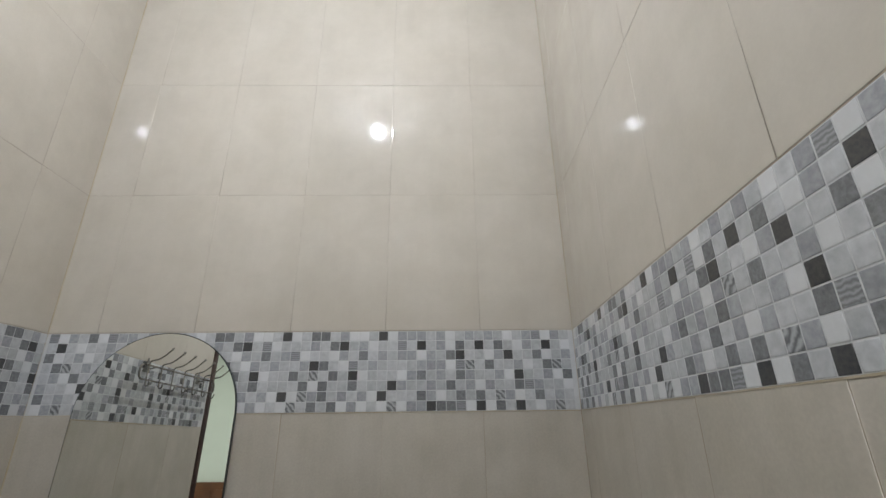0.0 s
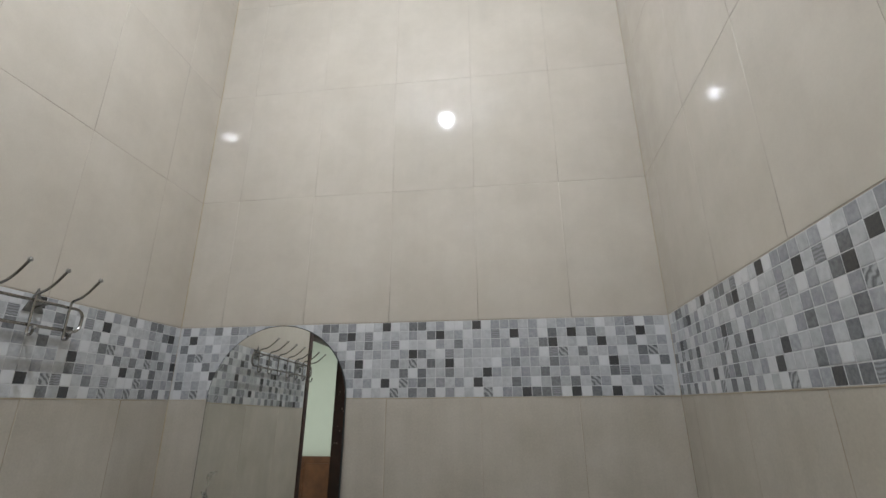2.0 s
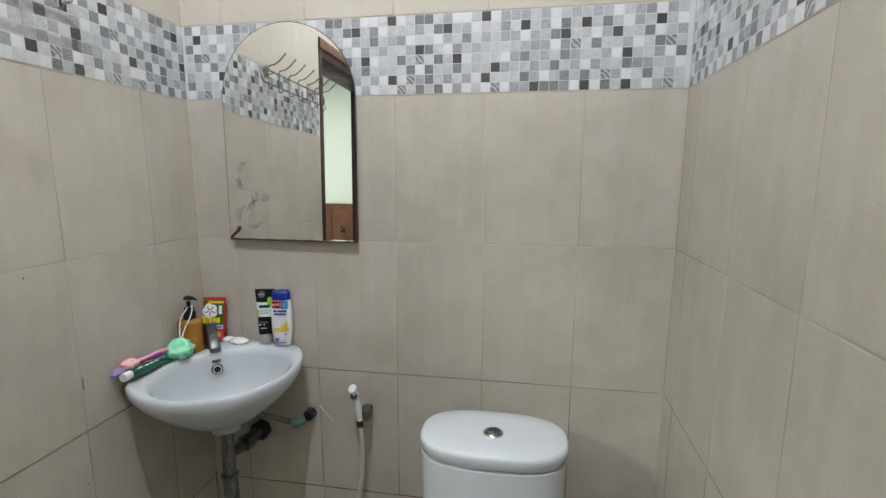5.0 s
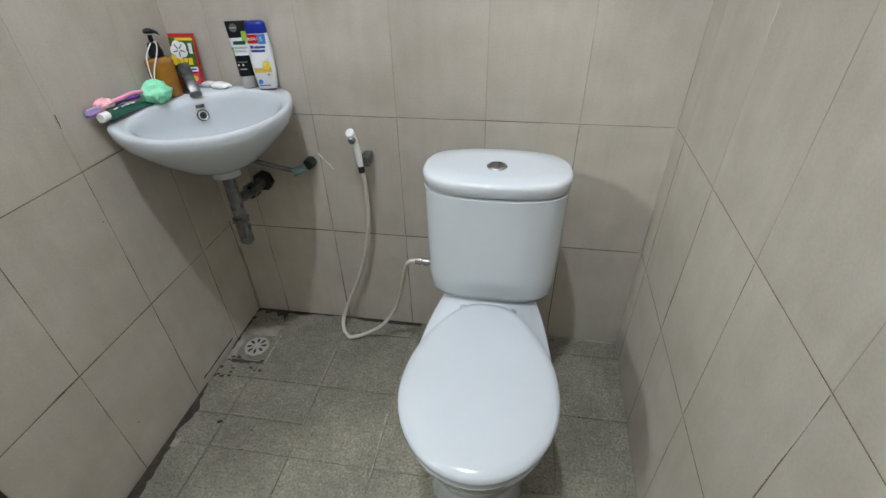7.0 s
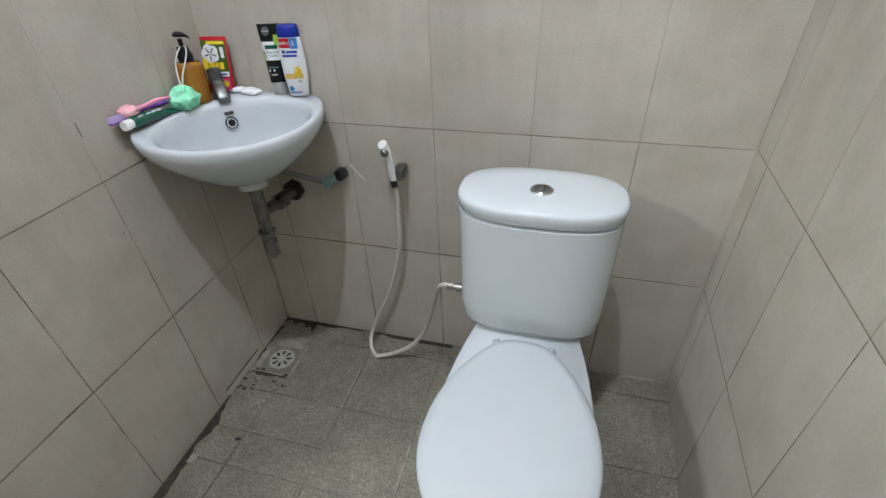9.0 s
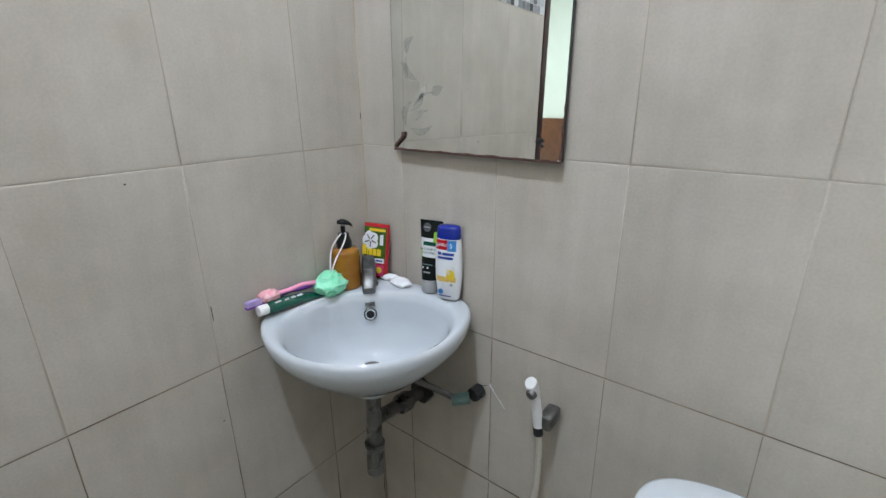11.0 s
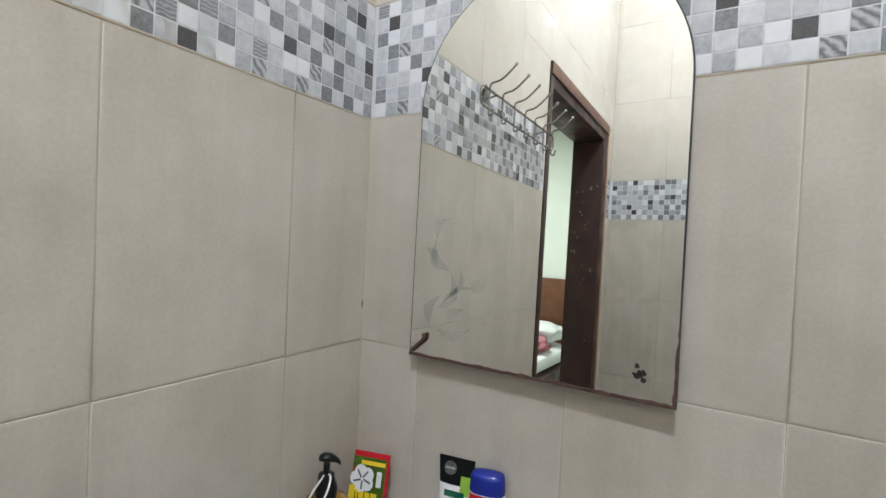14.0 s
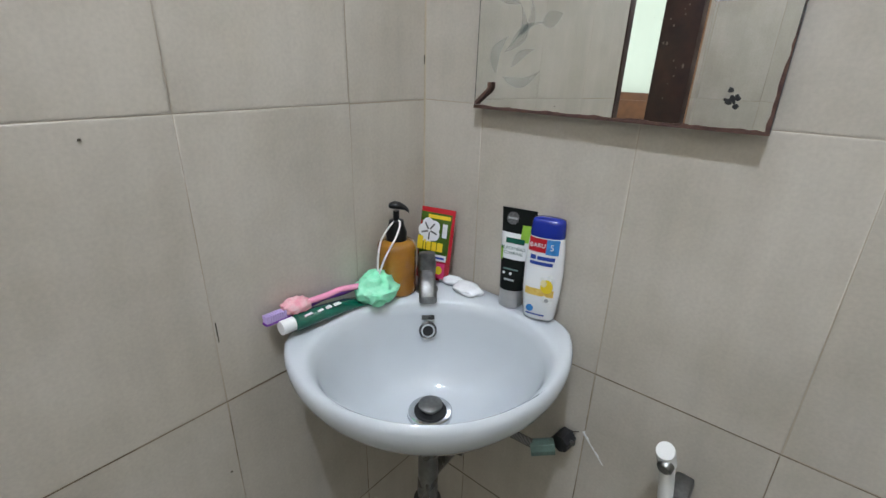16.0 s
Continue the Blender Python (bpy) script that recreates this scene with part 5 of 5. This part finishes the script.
# two prints of ten by eight squares: 0 white, 1 pale, 2 grey, 3 slate, 4 charcoal, 5 veined, 6 lined
PRINTS = [
    ["0133120014", "1121341201", "2011021312", "1243102121", "3151314011", "1303113111", "0523121204", "5131302010"],
    ["0222120121", "1214120314", "1220213411", "1112220251", "1023121321", "4211213120", "1113201313", "5022433604"],
    ["2101260213", "1310214101", "0241130120", "3112013512", "1204112031", "2113621104", "1520131210", "0314102512"]]
mosaic_meshes = {}


def mosaic_mesh(material):
    if material.name not in mosaic_meshes:
        mosaic_meshes[material.name] = tile_mesh(0.0232, 0.0232, material, lip=0.0016, thick=0.003)
    return mosaic_meshes[material.name]


def lay_mosaic(key, lo, hi, start, singles, opening=None):
    wall, fr = WALLS[key]
    rng = random.Random(key + "m")
    bm = bmesh.new()
    spans = [(lo, hi)] if not opening else [(lo, opening[0]), (opening[1], hi)]
    for a, b in spans:
        if b - a > 0.005:
            add_box(bm, (a + 0.0015, BAND0 + 0.0015, -0.004), (b - 0.0015, BAND1 - 0.0015, -0.0004), 0, fr)
    strip = part("mosaic_border", bm, WHITE_GROUT, wall, "grey and white mosaic border strip", smooth=False)
    n0 = math.floor((lo - start) / 0.025)
    n1 = math.ceil((hi - start) / 0.025)
    single = []
    rest_v, rest_f, rest_m = [], [], []
    order = {}
    for c in range(n0, n1):
        x = start + (c + 0.5) * 0.025
        if x < lo + 0.006 or x > hi - 0.006:
            continue
        if opening and opening[0] - 0.006 < x < opening[1] + 0.006:
            continue
        w = min(0.0232, 2 * (x - lo), 2 * (hi - x))
        blk = c // 10
        if blk not in order:
            order[blk] = rng.choice((0, 0, 1, 2)) if key != "back" else (0, 0, 1, 2)[(blk + 2) % 4] if blk < 0 else (2, 1, 0, 0, 1, 2)[blk % 6]
        pr = PRINTS[order[blk]]
        for r in range(8):
            level = int(pr[r][c % 10])
            if level == 2 and rng.random() < 0.12:
                level = 6
            y = BAND1 - 0.0015 - (r + 0.5) * 0.025
            pos = (x, y, rng.uniform(-0.0002, 0.0002))
            if singles[0] <= x <= singles[1] and len(single) < 300:
                ob = new("mosaic_square", mosaic_mesh(MOS[level]))
                ob.parent = strip
                ob.matrix_basis = fr @ Matrix.Translation(pos)
                single.append(ob)
            else:
                me = mosaic_mesh(MOS[level])
                base = len(rest_v)
                rest_v += [fr @ (v.co + Vector(pos)) for v in me.vertices]
                for p in me.polygons:
                    rest_f.append([base + i for i in p.vertices])
                    rest_m.append(level)
    if rest_v:
        me = bpy.data.meshes.new("mosaic_squares")
        me.from_pydata(rest_v, [], rest_f)
        for mm in MOS:
            me.materials.append(mm)
        me.polygons.foreach_set("material_index", rest_m)
        ob = new("mosaic_squares", me)
        ob.parent = strip
        tagged(ob, kind="stuff")


lay_mosaic("back", 0.0, W, -0.116, (0.44, W))
lay_mosaic("left", -D, 0.0, -0.42, (-0.93, 0.0), (DOOR1, DOOR0))
lay_mosaic("right", 0.0, D, 0.0, (0.0, 0.94))
lay_mosaic("front", 0.0, W, 0.01, (9, 9))

# floor tiles
rng = random.Random(3)
ys = [0.0, -0.08, -0.33, -0.58, -0.83, -1.08, -1.33, -1.58, -1.83, -D]
xs = [0.0, 0.133, 0.383, 0.633, 0.883, 1.133, W]
for y1, y0 in zip(ys, ys[1:]):
    for x0, x1 in zip(xs, xs[1:]):
        bits = [(y0, y1)]
        if abs(y1 + 0.33) < 0.01 and x1 < 0.4:
            bits = [(-0.475, y1), (y0, -0.475)]
        if x1 - x0 < 0.14 and abs(y1 + 0.08) < 0.01:
            bits = [(y0, -0.26)]
        for b0, b1 in bits:
            ob = new("floor_tile", tile_mesh(x1 - x0 - 0.0022, b1 - b0 - 0.0022, FLOOR_TILE, lip=0.004))
            ob.parent = floor
            ob.matrix_basis = Matrix.Translation(((x0 + x1) / 2, (b0 + b1) / 2, rng.uniform(-0.0008, 0.0004))) @ Matrix.Rotation(rng.uniform(-0.004, 0.004), 4, "X")

# brown dirt sitting in the joints near the floor
JOINT_DIRT = mat("brown_joint_dirt", (0.27, 0.21, 0.14), 0.85, color2=(0.07, 0.05, 0.03), scale=13, bump=0.4, bscale=300)


def dirt(key, x, z, length, upright, seed, width=0.0020):
    wall, fr = WALLS[key]
    m = fr @ Matrix.Translation((x, z, -0.0003)) @ (Matrix.Rotation(radians(90), 4, "Z") if upright else Matrix())
    ragged("joint_dirt", length, width, seed, m @ Matrix.Translation((0, -width / 2, 0)), JOINT_DIRT, wall, "brown dirt in the joint", 40, 0.0006)


for key, lo, hi, start in (("left", -0.92, -0.004, -0.17), ("back", 0.004, 1.36, 0.126), ("right", 0.004, 1.2, 0.083)):
    for k, z in enumerate((0.4, 0.8)):
        dirt(key, lo, z, hi - lo, False, 60 + k, (0.0027 if k == 0 else 0.0013) * (0.5 if key == "right" else 1))
    for k, (a, b) in enumerate(cells(lo, hi, start, 0.25)):
        if a > lo + 0.01:
            dirt(key, a, 0.003, 0.39, True, 70 + k, 0.0009 if key == "right" else 0.0024)
            dirt(key, a, 0.405, 0.39, True, 80 + k, 0.0011)

dirt("left", -0.005, 0.004, 0.41, True, 98, 0.005)
dirt("back", 0.004, 0.004, 0.30, True, 99, 0.004)

# discoloured grout in the upright corners and along the border
OCHRE = mat("ochre_grout", (0.50, 0.445, 0.345), 0.8, color2=(0.42, 0.345, 0.235), scale=9, bump=0.4, bscale=250)
for x, s, z0, z1 in ((0.0, 1, BAND1 + 0.002, H - 0.031), (0.0, 1, 0.002, BAND0 - 0.002), (W, -1, BAND1 + 0.002, H - 0.031)):
    w = 0.0028 if s > 0 else 0.0018
    bm = loft([[Vector((x + s * 0.0002, -0.0002, z)), Vector((x + s * w, -0.0003, z)), Vector((x + s * w * 0.35, -w * 0.35, z)), Vector((x + s * 0.0003, -w, z))]
               for z in [z0 + (z1 - z0) * k / 12 for k in range(13)]])
    part("corner_grout", bm, OCHRE, wall_back, "ochre stained corner grout", smooth=False)
for key, lo, hi, sd in (("back", 0.004, W - 0.004, 91), ("right", 0.004, 1.4, 92), ("left", -0.9, -0.004, 93)):
    wall, fr = WALLS[key]
    ragged("border_grout", hi - lo, 0.0014, sd, fr @ Matrix.Translation((lo, BAND0 - 0.0006, -0.0002)), OCHRE, wall, "ochre stained grout under the border", 90, 0.0005)
